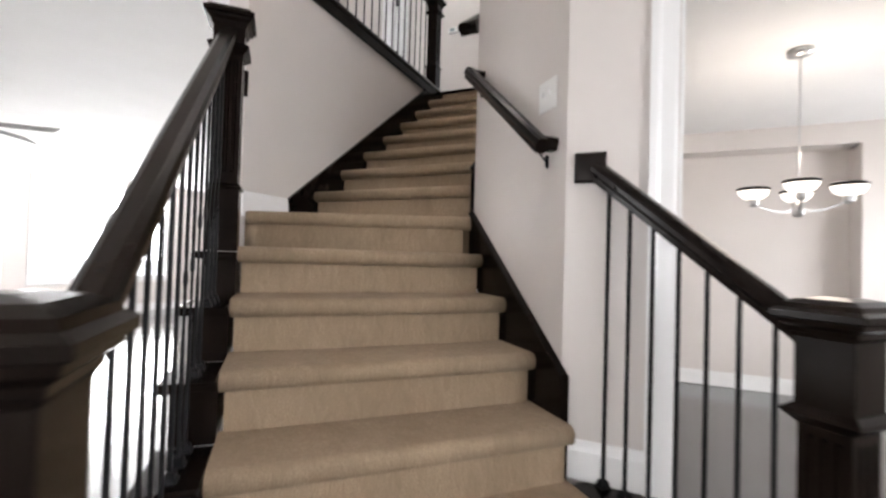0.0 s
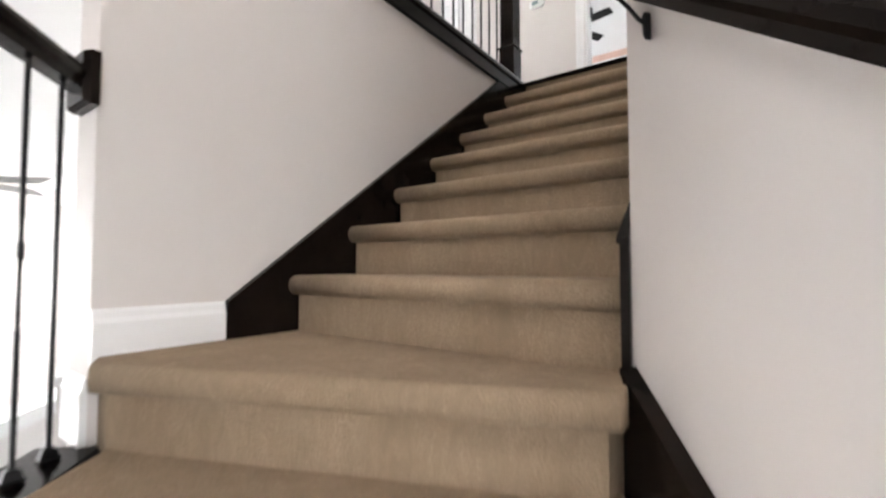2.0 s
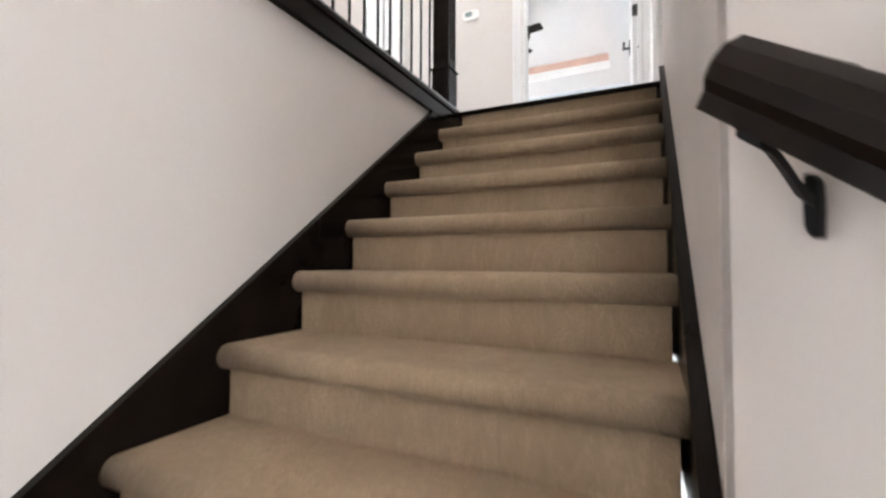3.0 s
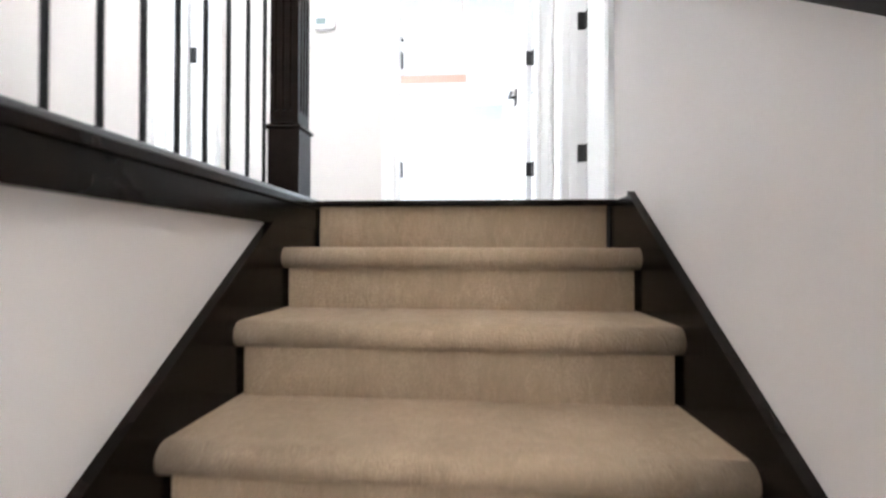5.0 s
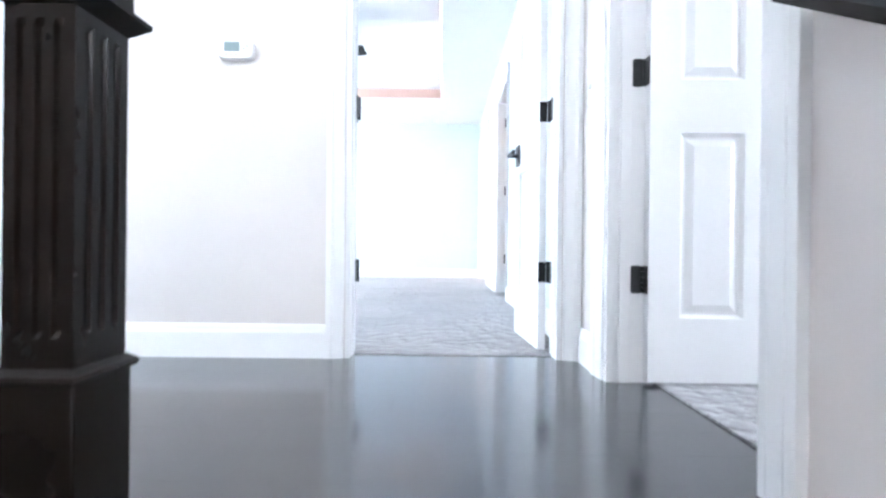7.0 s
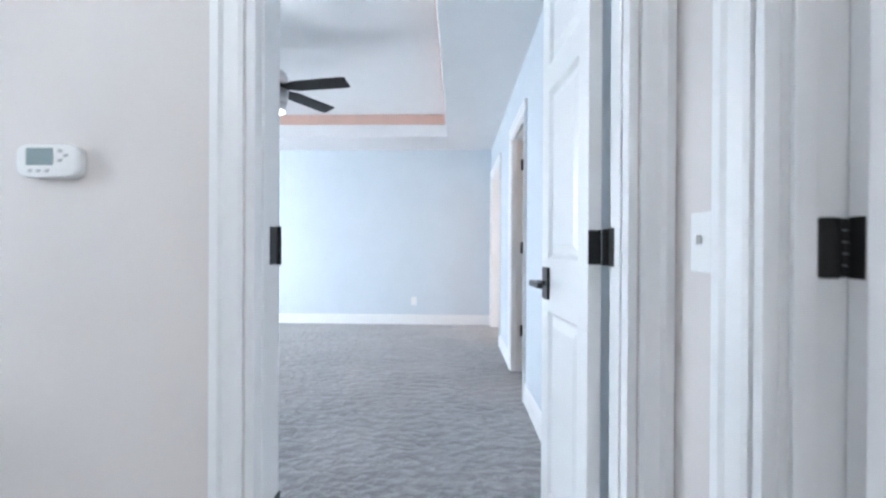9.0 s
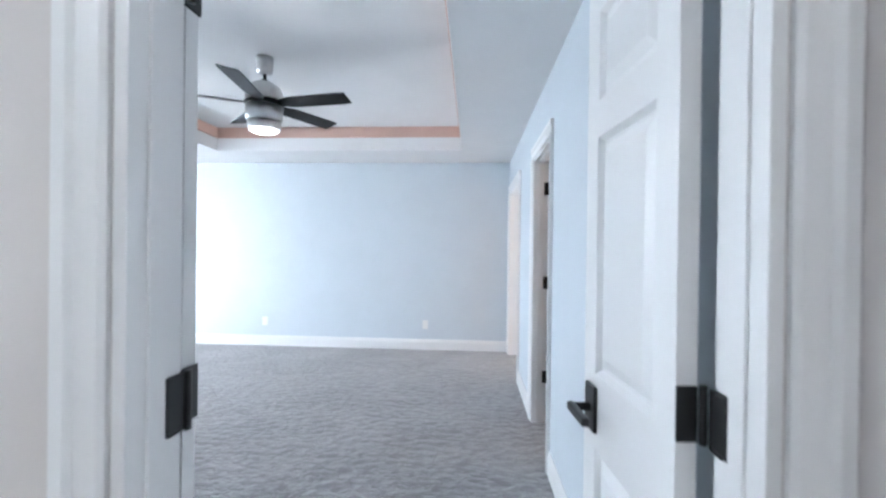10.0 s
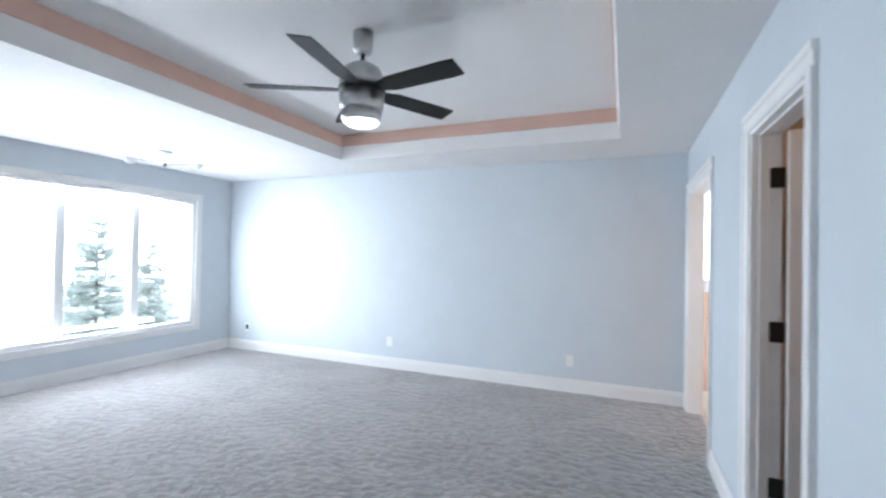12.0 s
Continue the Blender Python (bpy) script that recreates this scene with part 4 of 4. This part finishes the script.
arm_light(pose(-3.95, 4.56, CEIL_UP))


def chandelier(m):
    root = thing("chandelier", "chrome chandelier with lit opal glass bowls", "chandelier", m=m)
    part("canopy", lathe(B(), [(0.02, -0.05), (0.07, -0.03), (0.075, -0.004)], 24), STEEL, root, smooth=True)
    part("stem", lathe(B(), [(0.006, -1.030), (0.006, -0.04)], 10), STEEL, root)
    part("hub", lathe(B(), [(0.010, -1.090), (0.032, -1.075), (0.028, -1.020), (0.010, -0.980)], 20), STEEL, root, smooth=True)
    for k in range(4):
        a = radians(-102 + 90 * k)
        c, s = math.cos(a), math.sin(a)
        secs = []
        for r, z in ((0.02, -1.040), (0.07, -1.055), (0.13, -1.048), (0.19, -1.020), (0.24, -0.990)):
            secs.append([(c * r - s * p, s * r + c * p, z + q) for p, q in ((-0.007, -0.006), (0.007, -0.006), (0.007, 0.006), (-0.007, 0.006))])
        part("arm", loft(B(), secs), STEEL, root)
        x, y = c * 0.24, s * 0.24
        part("socket", lathe(B(), [(0.012, -1.015), (0.028, -1.000), (0.032, -0.960)], 14, x, y), STEEL, root)
        part("shade", lathe(B(), [(0.034, -0.965), (0.060, -0.954), (0.080, -0.933), (0.088, -0.912), (0.090, -0.902)], 24, x, y), OPAL, root, "opal glass bowl", smooth=True)
        part("shade_rim", lathe(B(), [(0.091, -0.908), (0.096, -0.898), (0.096, -0.890), (0.088, -0.886)], 24, x, y), BLACK, root, "dark rim")


chandelier(pose(2.82, -0.53, CEIL_LOW))
bulb(2.84, -0.53, -0.95, 22, (1, 0.9, 0.78), 0.25)
bulb(1.9, 3.4, 2.2, 6, (1, 0.72, 0.45), 0.1)


# Added fill light, out of view, shaped as a flush ceiling dome.
def fill_flush_light(x, y, power, color=(1, 0.98, 0.95)):
    root = thing("fill_flush_light", "round frosted fill light added out of view on the ceiling", "ceiling light", "flush lights", pose(x, y, CEIL_UP))
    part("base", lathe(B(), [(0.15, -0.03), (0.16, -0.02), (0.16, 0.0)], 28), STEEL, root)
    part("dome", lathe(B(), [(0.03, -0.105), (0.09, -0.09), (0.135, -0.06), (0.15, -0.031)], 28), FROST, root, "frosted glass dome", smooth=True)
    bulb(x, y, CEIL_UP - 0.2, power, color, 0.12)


# Fill for the lower steps, the stair walls and the hall; none is seen.
fill_flush_light(1.35, -3.8, 85)
fill_flush_light(0.53, -1.35, 24)
fill_flush_light(-0.62, -0.1, 12, (0.84, 0.94, 1.0))


# ---- floor boards of the hall ----
def boards(parent, x0, x1, y0, y1, z, seed):
    rnd = random.Random(seed)
    w = 0.127
    n = 0
    shapes = {}
    y = y0
    while y < y1 - 0.001:
        yb = min(y + w, y1)
        x = x0
        while x < x1 - 0.001:
            L = rnd.choice((0.9, 1.2, 1.5))
            xb = x + (L * rnd.choice((0.5, 1)) if x == x0 else L)
            xb = x1 if xb > x1 - 0.25 else xb
            key = (round(xb - x, 3), round(yb - y, 3))
            if key not in shapes:
                o = part("board", box(B(), 0.0002, key[0] - 0.0002, 0.0002, key[1] - 0.0002, -0.012, 0.0), FLOORWOOD, parent)
                shapes[key] = o.data
            else:
                o = new("board", shapes[key])
                o.parent = parent
            o.location = (x, y, z)
            x = xb
        y = yb


boards(bpy.data.objects["floor_hall"], -1.16, XR + 0.135, 0.03, 1.19, 0.0, 3)
boards(bpy.data.objects["floor_gallery"], -1.16, XL - 0.15, -2.55, 0.03, 0.0, 4)


# ---- pale patch on the living room floor ----
# A thin pale slab with a cut corner, lying on the dark floor.
rug = tagged(link("pale_floor_patch", prism(B(), [(-2.41, -2.26), (-3.9, -2.22), (-3.9, -4.3), (-1.25, -4.3), (-1.25, -3.38)], "z", LOW - 0.004, LOW + 0.010), carpet("pale_beige_pile", (0.62, 0.58, 0.5), (0.55, 0.51, 0.44), 150, 30, 4)), "pale beige flat patch with a cut corner on the dark floor", "rug")


# ---- outdoors ----
def backdrop(name, m, w, h, strength):
    o = structure(name, box(B(), -w / 2, w / 2, 0, 0.1, -h / 2, h / 2), glow("overcast_sky", (0.93, 0.97, 1.0), strength), "bright overcast sky", "backdrop", m)
    return o


backdrop("backdrop_west", pose(-60, 0, 8, 0, 0, 90), 160, 60, 6.0)
backdrop("backdrop_north", pose(0, 62, 8), 160, 60, 6.0)
backdrop("backdrop_east", pose(62, 0, 8, 0, 0, -90), 160, 60, 6.0)
backdrop("backdrop_south", pose(0, -62, 8, 0, 0, 180), 160, 60, 6.0)
# The ground's colour is made pale to give the overexposed look outside.
BRIGHT_LAWN = mat("washed_out_lawn", (0.72, 0.74, 0.74), 0.9, vary=0.1, scale=0.4)
structure("ground", box(B(), -80, 80, -80, 80, LOW - 0.6, LOW - 0.13), BRIGHT_LAWN, "lawn outside, coloured pale as if overexposed", "ground")

# Needles and bark are coloured far too pale, to look washed out by glare.
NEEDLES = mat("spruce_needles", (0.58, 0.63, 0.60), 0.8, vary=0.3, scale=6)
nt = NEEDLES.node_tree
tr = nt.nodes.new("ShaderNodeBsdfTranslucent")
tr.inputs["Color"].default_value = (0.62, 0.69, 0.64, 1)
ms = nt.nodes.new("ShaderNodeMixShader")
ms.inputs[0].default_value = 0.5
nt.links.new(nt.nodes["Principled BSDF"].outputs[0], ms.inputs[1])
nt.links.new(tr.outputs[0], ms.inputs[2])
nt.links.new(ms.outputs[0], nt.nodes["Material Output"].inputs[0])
BARK = mat("glare_pale_bark", (0.34, 0.32, 0.30), 0.9, vary=0.3, scale=12)


def spruce(m, height, seed):
    """Drooping limbs in loose whorls, each carrying twigs of needle tufts, with gaps that show the sky."""
    rnd = random.Random(seed)
    root = thing("spruce_tree", "tall grey-green spruce tree outside the window, paled as if by glare", "tree", "spruce trees", m)
    trunk = part("trunk", lathe(B(), [(0.09, 0.0), (0.055, height * 0.4), (0.008, height * 0.98)], 8), BARK, root)
    bm, wood = B(), B()
    z = 0.35
    while z < height - 0.15:
        taper = 1 - z / height
        for k in range(11 if taper > 0.2 else 6):
            a = rnd.random() * 6.283
            L = (taper ** 0.8 * height * 0.32 + 0.10) * rnd.uniform(0.45, 1.12)
            base = z + rnd.uniform(-0.08, 0.08)
            c, s = math.cos(a), math.sin(a)
            lift = rnd.uniform(-0.30, 0.05) if taper > 0.25 else rnd.uniform(0.1, 0.5)

            def along(f):
                return Vector((c * L * f, s * L * f, base + lift * L * f + 0.22 * L * f * f))
            for f0, f1 in ((0, 0.5), (0.5, 0.96)):
                loft(wood, [[tuple(along(f) + Vector((-s * u, c * u, v))) for u, v in ((-w, -w), (w, -w), (0, w))] for f, w in ((f0, 0.012 * (1.2 - f0)), (f1, 0.012 * (1.2 - f1)))])
            n = max(3, int(L / 0.085))
            for i in range(n):
                f = (i + 1) / n
                p = along(f)
                for side in (-1, 1):
                    if rnd.random() < 0.12:
                        continue
                    w = (0.30 - 0.22 * f) * min(1, L) * rnd.uniform(0.5, 1.2) + 0.04
                    tip = Vector((c * w * 0.7 - s * side * w, s * w * 0.7 + c * side * w, -0.35 * w + rnd.uniform(-0.04, 0.04)))
                    for g in (0.15, 0.45, 0.75):
                        b0 = p + tip * g
                        d0 = tip.normalized() * 0.13
                        e = Vector((rnd.uniform(-0.05, 0.05), rnd.uniform(-0.05, 0.05), rnd.uniform(-0.06, 0.05)))
                        bm.faces.new([bm.verts.new(v) for v in (b0 - e * 0.6, b0 + d0, b0 + e)])
        z += 0.17 + 0.08 * rnd.random()
    part("limbs", wood, BARK, trunk)
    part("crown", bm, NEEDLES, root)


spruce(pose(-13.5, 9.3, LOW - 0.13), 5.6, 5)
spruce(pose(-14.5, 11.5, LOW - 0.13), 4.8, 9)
